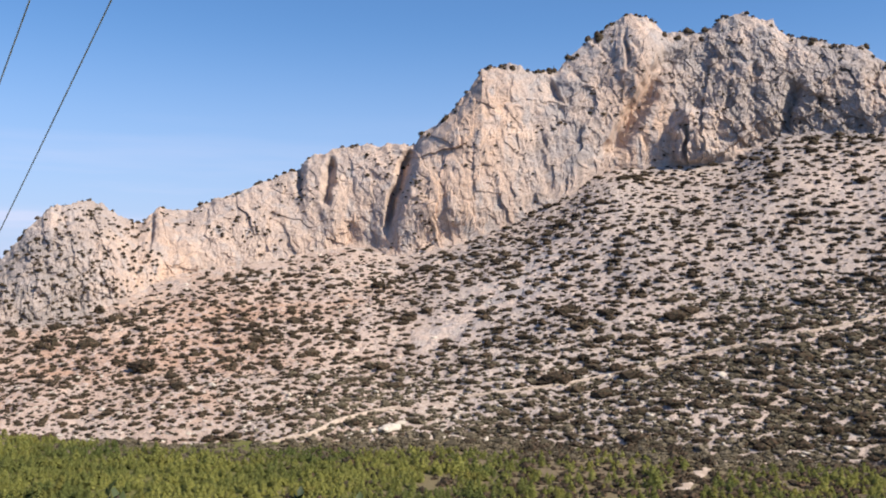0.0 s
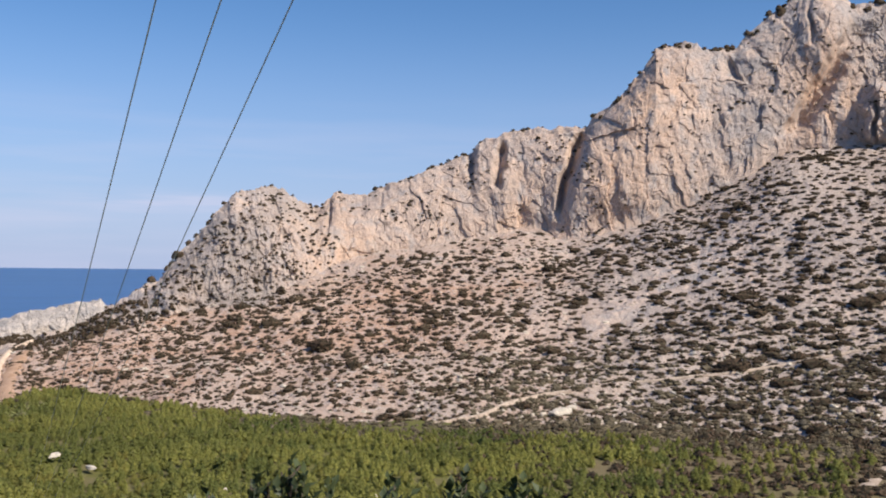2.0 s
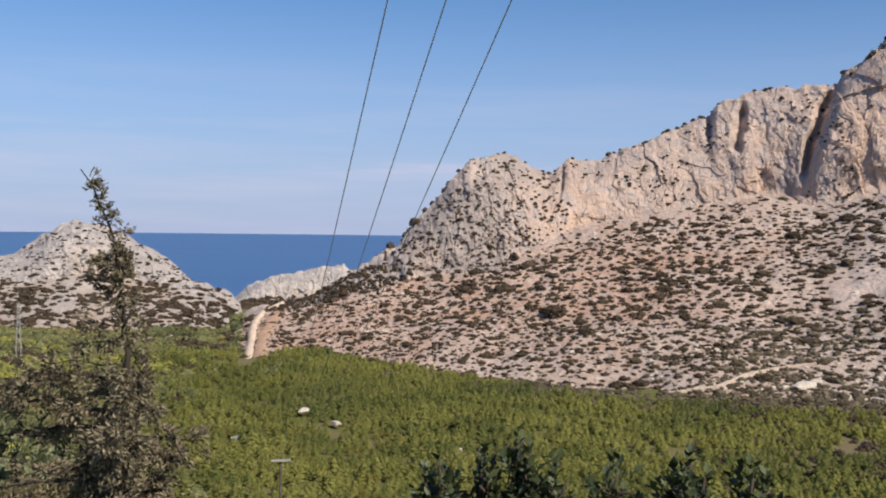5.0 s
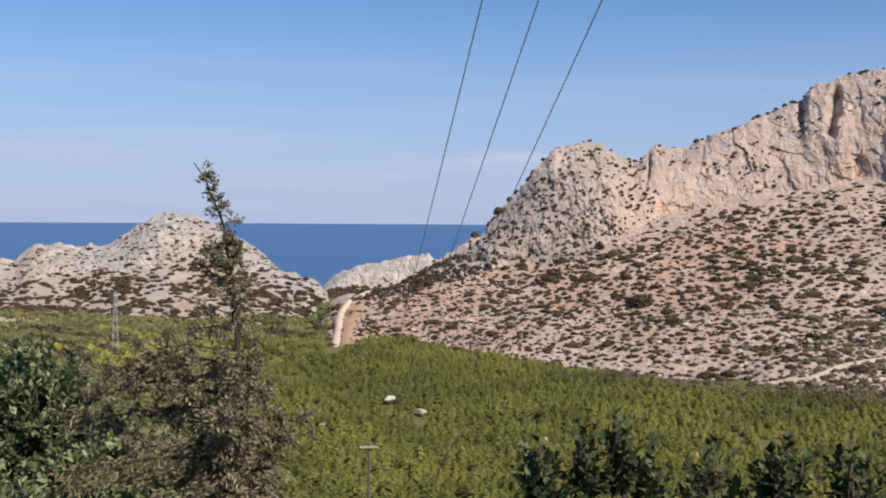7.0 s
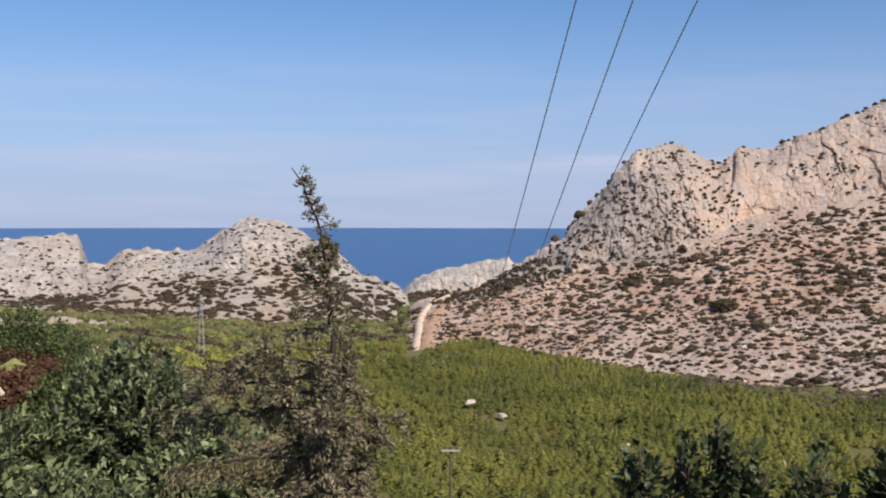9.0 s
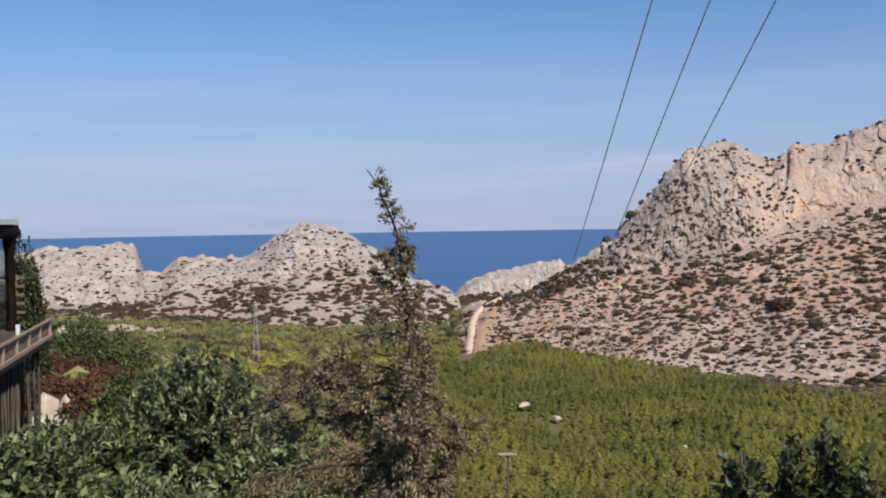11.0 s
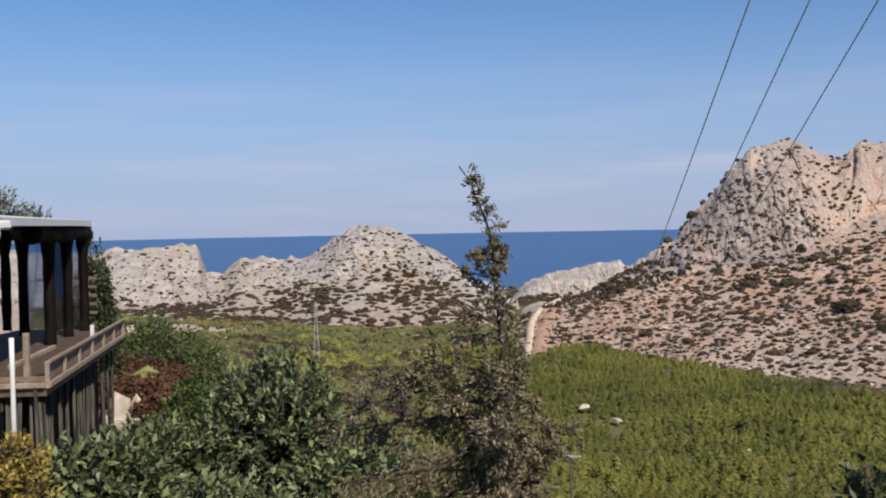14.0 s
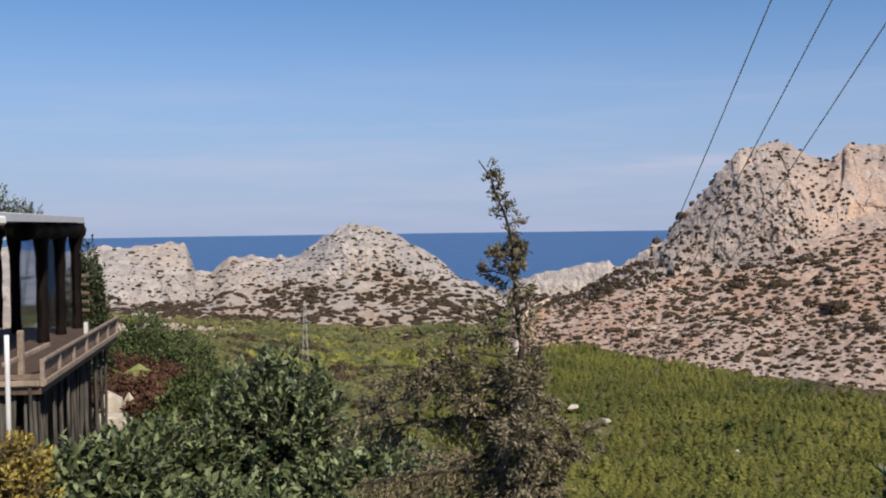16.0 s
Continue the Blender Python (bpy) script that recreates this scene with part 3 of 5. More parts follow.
    cream = np.exp(-((az - 32.6) / 2.6) ** 2 - ((el - 3.4 - 0.3 * (az - 32.6)) / 1.3) ** 2) + 0.8 * np.exp(-((az - 27.6) / 1.6) ** 2 - ((el - 4.2) / 1.8) ** 2) + 0.7 * pillar
    warm_rock = np.maximum(0.9 * np.clip(cream, 0, 1), np.maximum(ease(fbm(q * [1, 1, 0.6] / 55, 3, 15), -0.25, 0.35), 0.5 * ease(az, 16, 19) * (1 - ease(az, 33, 38)))) * (1 - 0.75 * ease(az, 44.6, 46)) * (1 - ease(el, 10.5, 13) * (1 - pillar)) * (0.25 * ease(az, 7, 10) + 0.75 * ease(az, 13, 18))
    warm_soil = 1.4 * np.exp(-((az - 15) / 10) ** 2 - ((el + 3.3 + 0.12 * (18 - az)) / 2.8) ** 2) + 0.5 * np.exp(-((az - 4) / 4) ** 2) + 0.9 * np.exp(-((az - 0.5) / 0.8) ** 2) + 0.45 * (1 - ease(az, 27, 36))
    warm = np.where(v > 1, np.clip(warm_rock, 0, 1), np.clip(warm_soil * (0.7 + 0.8 * fbm(p / 20, 3, 5)), 0, 1))
    # weathered grey; past azimuth 44.5 also painted shade, lighter on the sunlit bastion and top
    weather_shade = np.clip(line_of(az, [(5, 0.9), (13, 0.85), (17, 0.5), (20, 0.38), (27, 0.32), (31, 0.2), (38, 0.3), (42, 0.35), (44.5, 0.5), (46, 0.85), (60, 0.85)]) * ease(v, 0.8, 0.95) * (1 - 0.7 * bastion) * (1 - 0.6 * ease(el, 11.6, 13)) * (0.9 + 1.2 * fbm(q / [24, 24, 14], 3, 81)), 0, 1)
    return p, rock, warm, weather_shade


az_m = np.concatenate([np.linspace(-3.5, 57.5, 1140), np.linspace(57.7, 80, 70)])
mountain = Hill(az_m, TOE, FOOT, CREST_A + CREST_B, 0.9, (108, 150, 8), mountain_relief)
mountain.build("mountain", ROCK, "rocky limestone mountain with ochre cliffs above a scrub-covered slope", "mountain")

# hills on the other side of the pass
L_CREST = [(-40, -0.6, 640), (-30, -0.9, 640), (-26, -1.4, 640), (-23.6, -1.5, 640), (-23, -1.24, 640), (-21.9, -1.27, 640), (-20.4, -1.3, 640), (-19.2, -1.08, 640), (-18.4, -1.35, 640), (-18, -2.6, 640), (-17.1, -2.84, 640), (-16.2, -2.0, 635), (-15, -1.9, 630), (-14, -2.1, 628), (-12.2, -1.8, 622), (-10.9, -0.87, 618), (-9.6, -0.26, 615), (-8.3, -0.28, 612), (-7.1, -0.78, 608), (-5.5, -1.6, 600), (-4.3, -2.58, 592), (-3.3, -3.38, 585), (-2.4, -3.72, 575), (-1.5, -3.95, 565), (-0.9, -4.6, 555), (-0.2, -6.9, 550)]
L_FOOT = [(-40, -3.6, 560), (-23.1, -4.26, 560), (-17.2, -4.48, 555), (-15.6, -3.75, 560), (-10.9, -3.4, 560), (-8.1, -2.76, 565), (-4.6, -3.68, 550), (-2.4, -4.0, 545), (-1.2, -4.8, 535), (-0.2, -7.2, 530)]
L_TOE = [(-40, -4.9, 440), (-23.7, -5.0, 440), (-20.2, -5.3, 445), (-14, -6.0, 460), (-7.8, -6.5, 455), (-4.6, -6.2, 450), (-2.2, -6.2, 465), (-0.2, -8.0, 490)]


def left_relief(hill, p, az, v):
    out = -p * [1, 1, 0] / np.linalg.norm(p[..., :2], axis=-1)[..., None]
    along = np.radians(az) * 590
    q = np.stack([along, 0 * along, p[..., 2]], -1)
    cliff = ease(v, 0.95, 1.1) * (1 - ease(v, 1.93, 2.0))
    push = 4 * (ridged(np.stack([along / 22, 0 * along, p[..., 2] / 18], -1), 3, 7) - 0.6) + 0.8 * broken(q, 16.0, 300, 1.2)
    p = p + out * (push * cliff)[..., None]
    p[..., 2] += (1 - ease(v, 0.98, 1.1)) * (3.5 * fbm(p / 45, 3, 52) * ease(v, 0, 0.2) + 1.0 * ridged(p / 9, 3, 62) - 0.8)
    p[..., 2] += cliff * 3.0 * (ridged(p / 12, 3, 29) - 0.55) + ease(v, 1.85, 2) * (1 - ease(v, 2, 2.3)) * (3.4 * fbm(p / 6, 3, 92) + 3.0 * (ridged(p / 15, 2, 93) - 0.6))
    rock = np.clip(ease(v, 0.96, 1.05) + ease(fbm(p / 22, 3, 56), 0.1, 0.4) * ease(v, 0.3, 0.8) + 0.8 * ease(az, -5, -3.2) * ease(v, 0.3, 0.5), 0, 1)
    p[..., 2] += 2.2 * ease(az, -5, -3) * (ridged(p / 7, 3, 66) - 0.5) * ease(v, 0.2, 0.5) * (1 - ease(v, 1.8, 2))
    warm = np.clip(0.5 * ease(fbm(q / 40, 3, 16), 0.0, 0.4), 0, 1)
    return p, rock, warm, 0.35 * ease(fbm(q / 20, 3, 82), -0.1, 0.3)


hills = Hill(np.linspace(-40, -0.2, 560), L_TOE, L_FOOT, L_CREST, 0.8, (70, 60, 8), left_relief)
hills.build("far_hill", PALE_ROCK, "pale bare limestone hill beyond the valley", "hill")

O_CREST = [(-1.5, -4.6, 700), (-0.7, -3.8, 700), (0.1, -3.32, 700), (1.3, -2.91, 700), (2.6, -2.78, 700), (3.9, -2.52, 700), (4.8, -2.42, 700), (5.3, -2.83, 700), (7, -3.6, 700), (9, -4.5, 700)]
O_FOOT = [(-1.5, -4.8, 672), (0, -4.3, 672), (2, -4.3, 672), (9, -4.9, 672)]
O_TOE = [(-1.5, -5.2, 600), (9, -5.4, 600)]


def outcrop_relief(hill, p, az, v):
    out = -p * [1, 1, 0] / np.linalg.norm(p[..., :2], axis=-1)[..., None]
    q = np.stack([np.radians(az) * 700, 0 * az, p[..., 2]], -1)
    cliff = ease(v, 0.97, 1.1) * (1 - ease(v, 1.93, 2.0))
    p = p + out * (cliff * (2.5 * (ridged(q / [14, 1, 22], 3, 33) - 0.6) + 0.9 * broken(q, 15.0, 400, 1.3)))[..., None]
    p[..., 2] += ease(v, 1.8, 2) * (1 - ease(v, 2, 2.3)) * 2.6 * fbm(p / 5, 3, 95)
    return p, ease(v, 0.9, 1.0), 0.5 * np.clip(1 - ease(v, 1.0, 1.6), 0, 1) * ease(az, 0.5, 2), 0 * v


outcrop = Hill(np.linspace(-1.5, 9, 200), O_TOE, O_FOOT, O_CREST, 0.8, (14, 50, 6), outcrop_relief)
outcrop.build("outcrop", PALE_ROCK, "white limestone crag standing behind the pass", "crag")

# ---- scrub, stones and trees on the slopes ----
def stuff(name, arrays, material, label, category, smooth=False):
    return tagged(new(name, mesh_of(name, *arrays, material, smooth)), label, category, kind="stuff")


def sow(hill, n, v0, v1, az0, az1, seed):
    """Places spread evenly over a slope, thinned by a patchy density."""
    r = np.random.default_rng(seed)
    az, v = r.uniform(az0, az1, n * 3), r.uniform(v0, v1, n * 3)
    p = hill.at(az, v)
    return az, v, p, r


r = np.random.default_rng(1)
steps = np.concatenate([np.arange(-1.5, 26, 0.50), np.arange(26, 62, 0.52)])
ca, cv = np.meshgrid(steps, np.linspace(0, 1, 62) ** 0.85 * 0.985 + 0.012)
az = (ca + np.where(np.arange(62) % 2, 0.28, 0)[:, None] + r.uniform(-0.22, 0.22, ca.shape)).ravel()
v = np.clip(cv + r.uniform(-0.008, 0.008, cv.shape), 0.008, 1).ravel()
p = mountain.at(az, v)
TRACK_A = [(20.7, -9.6), (23.9, -9.0), (25.5, -8.7), (27, -7.95), (28.6, -7.54), (30.5, -7.2)]
TRACK_B = [(34, -6.6), (38.5, -6.0), (41.6, -5.4), (43.1, -5.0), (45.3, -4.45), (47.4, -3.84), (49.7, -3.3), (51.7, -2.8), (54, -2.34), (56.3, -1.6), (60, -0.6)]
off_track = np.ones(len(az), bool)
for way in (TRACK_A, TRACK_B):
    w_az = np.linspace(way[0][0], way[-1][0], 60)
    w_v = mountain.seen_at(w_az, np.interp(w_az, *zip(*way)))
    off_track &= ~((np.abs(v - np.interp(az, w_az, w_v) + 0.005) < (0.011 if way is TRACK_A else 0.006)) & (az > w_az[0]) & (az < w_az[-1]))
patch = fbm(p / 30, 3, 19)
area = np.clip((line(FOOT, az)[1] - line(TOE, az)[1]) / 250, 0.2, 1.15)
el = np.degrees(np.arctan2(p[:, 2], np.hypot(p[:, 0], p[:, 1])))
bare = np.exp(-((el + 2.1 - 0.62 * (az - 34.2) + 0.5 * fbm(p / 14, 3, 57)) / (0.75 + 0.1 * (az - 34))) ** 2) * ease(az, 30, 31.5) * (1 - ease(az, 37, 39.5)) * ease(fbm(p / 13, 3, 59), -0.22, 0.12) * 0.7 + 0.9 * np.exp(-((az - 0.3) / 0.9) ** 2) - 0.35 * ease(v, 0.5, 0.8) - 0.3 * ease(az, 38, 46) * (1 - ease(v, 0.3, 0.5)) + 0.75 * ease(v, 0.84, 0.95) * ease(az, 13, 17) * (1 - ease(az, 34, 38))
keep = off_track & (r.random(len(p)) < area * np.clip(0.86 + 0.35 * (1 - ease(v, 0.35, 0.55)) * (1 - ease(az, 24, 30)) * ease(az, 3, 7) + 0.12 * ease(az, 28, 36) + 0.3 * patch - 0.8 * bare - 0.3 * mountain.value(mountain.rock, az, v), 0.05, 1))
p, v, az = p[keep], v[keep], az[keep]
s = r.lognormal(-0.05, 0.38, len(p))[:, None] * np.array([1.85, 1.25, 1.15]) * (0.84 + 0.10 * ease(az, 30, 38))[:, None] * (1 + 0.14 * ease(az, 33, 40) * ease(v, 0.4, 0.6))[:, None] * (1 + 0.15 * ease(az, 38, 46) * (1 - ease(v, 0.3, 0.5)))[:, None] * (0.8 + 0.25 * ease(fbm(p / 40, 2, 8), -0.3, 0.5))[:, None] * (0.75 + 0.25 * area[keep])[:, None] * (1 + 0.02 * ease(az, 28, 38))[:, None] * np.where(az > 26, 0.85, 1.0)[:, None] ** [0, 0, 1]
stuff("slope_scrub", scatter(FAR_SHRUBS, p, s, np.radians(-az) + r.normal(size=len(p)) * 0.5), SHRUB, "dark low evergreen scrub dotted over the mountain slope", "scrub")

az, v, p, r = sow(mountain, 2600, 0.01, 1.0, -1, 60, 41)
keep = r.random(len(p)) < np.clip(0.45 + 0.5 * fbm(p / 25, 3, 42) + 0.5 * (1 - ease(v, 0.3, 0.5)) * (1 - ease(az, 24, 30)), 0.05, 1)
stuff("low_scrub", scatter(FAR_SHRUBS, p[keep], r.lognormal(-0.75, 0.3, keep.sum())[:, None] * np.array([1.4, 1.0, 0.8])), SHRUB, "small dark cushions of scrub between the larger bushes", "scrub")
az, v, p, r = sow(mountain, 1450, 1.02, 1.95, 0.6, 60, 2)
keep = r.random(len(p)) < np.clip(0.1 + fbm(p / 25, 3, 20) + 0.3 * (1 - ease(az, 15, 19)) + 0.4 * (1 - ease(az, 5, 7)), 0.02, 1)
p = p[keep] + [0, 0, 0.3]
stuff("cliff_scrub", scatter(FAR_SHRUBS, p, r.lognormal(0, 0.3, len(p))[:, None] * np.array([0.85, 0.8, 0.7])), SHRUB, "dark bushes rooted in the ledges of the cliffs", "scrub")
az = r.uniform(5, 60, 330)
az = az[r.random(330) < np.clip(0.5 + 1.6 * fbm(np.stack([az, 0 * az, 0 * az], -1) / 1.5, 2, 4), 0.08, 1)]
p = mountain.at(az, np.full(len(az), 2.0))
BUSH_MESHES = [mesh_of("bush", *k, SHRUB, False) for k in SHRUBS]
for i, q in enumerate(p):
    k = r.lognormal(-0.1, 0.35) * (0.6 + 0.4 * min(1.0, max(0.0, (q[0] / q[1] - 0.2) * 6)))
    ob = new("bush", BUSH_MESHES[i % 7])
    ob.matrix_world = Matrix.LocRotScale(Vector(q), Euler((0, 0, 2.4 * i)), Vector((1.15 * k, 1.15 * k, 1.05 * k)))
    tagged(ob, "dark round bush rooted on the rocky mountain crest", "bush", "bushes on the crest")

for i, a_ in enumerate(np.concatenate([r.uniform(35.2, 42.6, 26), r.uniform(44.8, 47.4, 12), r.uniform(50.5, 56.5, 22), r.uniform(31.5, 34.8, 8), r.uniform(7, 11, 10)])):
    ob = new("bush", BUSH_MESHES[i % 7])
    q, k = mountain.at(np.array([a_]), np.array([2.0 + r.uniform(-0.06, 0.03)]))[0], r.lognormal(0.45, 0.3)
    ob.matrix_world = Matrix.LocRotScale(Vector(q), Euler((0, 0, 2.4 * i)), Vector((0.95 * k, 0.95 * k, 1.15 * k)))
    tagged(ob, "large dark bush standing on the skyline of the cliffs", "bush", "bushes on the crest")

az, v, p, r = sow(hills, 2500, 0.0, 1.95, -27, 0, 3)
keep = r.random(len(p)) < np.where(v < 1, np.clip(0.46 + 0.7 * fbm(p / 30, 3, 21), 0.05, 1) * (0.8 + 0.2 * ease(v, 0, 0.3)), 0.2 + 0.2 * ease(fbm(p / 14, 3, 27), 0.1, 0.4))
p, v = p[keep], v[keep]
s = r.lognormal(0, 0.35, len(p))[:, None] * np.array([1.9, 1.6, 1.0]) * np.where(v < 1, 0.85, 0.52)[:, None]
stuff("hill_scrub", scatter(FAR_SHRUBS, p, s), SHRUB, "dark low scrub on the pale hills", "scrub")
az, v, p, r = sow(hills, 420, 0.0, 0.14, -27, -1.2, 8)
stuff("hill_foot_scrub", scatter(FAR_SHRUBS, p, r.lognormal(0, 0.35, len(p))[:, None] * np.array([1.7, 1.5, 1.1])), MACCHIA, "green scrub along the foot of the pale hills", "scrub")
az, v, p, r = sow(mountain, 110, 0.0, 1.6, -3.4, -0.75, 43)
stuff("saddle_scrub", scatter(SHRUBS, p, r.lognormal(0, 0.3, len(p))[:, None] * np.array([1.9, 1.6, 1.4])), MACCHIA, "green scrub in the saddle beside the dirt road", "scrub")
az = r.uniform(-1.2, 8, 330)
p = outcrop.at(az, r.uniform(0.0, 1.02, 330))
stuff("pass_scrub", scatter(SHRUBS, p, r.lognormal(-0.1, 0.3, 330)[:, None] * np.array([3.0, 2.5, 1.8])), SHRUB, "dark scrub below the white crag at the pass", "scrub")

az, v, p, r = sow(mountain, 5200, 0.004, 0.45, 20, 60, 6)
keep = r.random(len(p)) < (0.8 - v / 0.5 + 0.55 * ease(az, 42, 50)) * ease(az, 20, 30) * np.clip(0.8 + 0.8 * fbm(p / 16, 3, 25), 0.1, 1)
p = p[keep]
stuff("heath", scatter(FAR_SHRUBS, p, r.lognormal(-0.25, 0.35, len(p))[:, None] * np.array([1.3, 1.0, 0.7])), HEATH, "brown-grey dry heath at the foot of the slope", "scrub")
az, v, p, r = sow(mountain, 1500, 0.01, 1.0, -1, 60, 4)
keep = r.random(len(p)) < np.clip(0.35 + 1.1 * fbm(p / 25, 3, 22), 0.04, 1)
p = p[keep]
size = r.lognormal(-0.75, 0.5, len(p))
big = np.zeros(len(p), bool)
big[np.argsort(-size)[:90]] = True
stuff("slope_stones", scatter(ROCKS, p[~big], size[~big][:, None] * np.array([1.2, 1.0, 0.7])), STONE, "pale limestone stones strewn over the slope", "stones", True)
az, v, p2, r = sow(mountain, 230, 0.01, 0.24, 14, 56, 44)
stuff("foot_stones", scatter(ROCKS, p2, r.lognormal(-0.75, 0.45, len(p2))[:, None] * np.array([1.2, 1.0, 0.75])), STONE, "white stones strewn along the foot of the slope", "stones", True)
ROCK_MESHES = [mesh_of("boulder", *k, STONE, False) for k in ROCKS]
for i, (q, k) in enumerate(zip(p[big], size[big])):
    ob = new("boulder", ROCK_MESHES[i % 6])
    k = min(k, 1.5)
    ob.matrix_world = Matrix.LocRotScale(Vector(q), Euler((0.2 * math.sin(i), 0.2 * math.cos(i), i)), Vector((1.2 * k, k, 0.75 * k)))
    tagged(ob, "pale limestone boulder lying on the mountain slope", "boulder", "boulders on the slope")


# ---- tracks ----
def track(name, hill, pts, width, material, label, lift=0.35):
    pts = np.array(pts, float)
    k = np.linspace(0, len(pts) - 1, len(pts) * 8)
    az_, el_ = np.interp(k, np.arange(len(pts)), pts[:, 0]), np.interp(k, np.arange(len(pts)), pts[:, 1])
    vv = hill.seen_at(az_, el_)
    c = hill.at(az_, vv)
    for _ in range(3):
        c[1:-1] = (c[:-2] + c[1:-1] * 2 + c[2:]) / 4
    tan = np.gradient(c, axis=0)
    side = np.cross(tan, (0, 0, 1))
    side /= np.linalg.norm(side, axis=1)[:, None]
    w = width * (0.85 + 0.4 * vnoise(c / 6, 3))[:, None] / 2
    rows_ = []
    for f in (-1.15, -0.6, 0, 0.6, 1.15):
        e = c + side * w * f
        e[:, 2] += lift * (1.1 - 0.9 * abs(f) ** 3) + 0.06 * fbm(e, 2, 3)
        rows_.append(e)
    return tagged(new(name, mesh_of(name, np.stack(rows_), grid_faces(5, len(k)), material)), label, "track", kind="structure")


track("track", mountain, TRACK_A, 1.9, SLOPE_TRACK, "pale dirt track climbing the foot of the slope", 0.8)
track("track", mountain, TRACK_B, 1.3, SLOPE_TRACK, "pale dirt track cut across the mountain slope", 0.6)
track("track", mountain, [(-0.62, -8.35), (-0.4, -7.8), (-0.2, -6.65), (-0.1, -5.9), (0.1, -5.5), (0.5, -5.05), (1.2, -4.75), (1.5, -4.6)], 3.1, DIRT, "light dirt road winding up to the pass", 1.1)

track("road_bank", mountain, [(0.35, -7.6), (0.45, -6.9), (0.6, -6.1), (0.9, -5.5), (1.3, -5.1)], 5.4, CUT, "red-brown bank cut beside the dirt road", 0.6)

# ---- valley ----
r = np.random.default_rng(12)
n = 33000
az, d = r.uniform(-7, 62, n), np.sqrt(r.uniform(95**2, 420**2, n))
te, td = line(TOE, az)
edge = np.where(az < -0.2, 370 + 3 * (az + 12), td + 3 - 15 * ease(az, 10, 24))
p = on_ground(az, d)
thin = fbm(p / 22, 3, 31)
dip = np.degrees(np.arctan2(p[:, 2], d))
clear = ((np.abs(az - 2.71) < 0.5) & (dip > -11.5) & (dip < -10.75)) | ((np.abs(az - 4.55) < 0.5) & (dip > -12.1) & (dip < -11.4))
open_ = ease(az, 22, 40) * ease(d, 150, 230) * 0.55
keep = (d < edge + 9 * fbm(p / 14, 2, 6)) & ~((az > -1.0) & (az < 0.2) & (d > 346)) & ~clear & ~((np.abs(az - np.interp(d, [225, 252, 268, 295], [45.7, 46.3, 46.8, 48.2])) < 1.0) & (d > 215)) & ~((np.abs(az - 32.6) < 0.8) & (np.abs(d - 238) < 14)) & (r.random(n) < np.clip(0.95 + 0.8 * thin - open_ - 0.6 * (1 - ease(az, -7, -1)), 0.08, 1))
p, d, az = p[keep], d[keep], az[keep]
hgt = r.lognormal(0.61, 0.28, len(p)) * (1 - 0.25 * ease(az, 10, 24) * ease(d, 255, 290)) * (0.85 + 0.3 * ease(fbm(p / 18, 2, 44), -0.4, 0.4))
wid = hgt ** 0.6 * r.uniform(1.3, 1.95, len(p))
stuff("pine_plantation", scatter(PINES, p, np.stack([wid, wid, hgt], -1)), PINE, "dense young green pines covering the valley floor", "young pines")

n = 2600
az = r.uniform(7, 62, n)
d = line(TOE, az)[1] + r.uniform(-24, 6, n)
stuff("edge_heath", scatter(FAR_SHRUBS, on_ground(az, d), r.lognormal(-0.3, 0.35, n)[:, None] * np.array([1.2, 1.0, 0.75])), HEATH, "brown-grey heath between the pines and the stony slope", "scrub")

n = 9500
az, d = r.uniform(-34, 2, n), np.sqrt(r.uniform(34**2, 470**2, n))
p = on_ground(az, d)
keep = (r.random(n) < np.clip(0.75 + 1.0 * fbm(p / 25, 3, 32), 0.1, 1)) & ((az < -3) | (d > 330)) & ~((az > -1.0) & (az < 0.3) & (d > 325)) & ((d < 440) | (az < 0))
p, d = p[keep], d[keep]
dip = np.degrees(np.arctan2(p[:, 2], d))
yel = fbm(p / 25, 3, 77) > 0.34 - 0.5 * np.exp(-((az[keep] + 6.5) / 5) ** 2 - ((dip + 7.9) / 0.45) ** 2)
s = r.lognormal(0, 0.35, len(p))[:, None] * np.array([1.35, 1.35, 0.95]) * (0.55 + 0.5 * ease(d, 40, 150))[:, None]
dark = ~yel & (fbm(p / 12, 3, 79) > 0.14)
stuff("dark_scrub", scatter(FAR_SHRUBS, p[dark], s[dark] * 1.1), SHRUB, "dark brownish bushes among the green ones in the valley", "scrub")
yel_or_dark = yel | dark
stuff("valley_scrub", scatter(FAR_SHRUBS, p[~yel_or_dark], s[~yel_or_dark]), MACCHIA, "green bushes covering the near side of the valley", "scrub")
stuff("broom", scatter(FAR_SHRUBS, p[yel], s[yel]), YELLOW_PINE, "yellow-green bushes in patches in the valley", "scrub")
az, d = r.uniform(-13, -1.5, 9000), r.uniform(180, 440, 9000)
p = on_ground(az, d)
dip = np.degrees(np.arctan2(p[:, 2], d)) + 7.95 + 0.5 * fbm(p / 30, 2, 35)
p = p[(np.abs(dip) < 0.42) & (r.random(9000) < 0.4 * np.clip(0.8 + 1.6 * fbm(p / 18, 2, 36), 0, 1))]
stuff("broom", scatter(FAR_SHRUBS, p, r.lognormal(0, 0.3, len(p))[:, None] * np.array([1.7, 1.5, 1.0])), YELLOW_PINE, "bright yellow-green bushes in bands on the valley floor", "scrub")
n = 2200
az, d = r.uniform(24, 62, n), r.uniform(150, 315, n)
az = np.where(r.random(n) < 0.5, 36 + (az - 24) * 0.7, az)
p = on_ground(az, d)
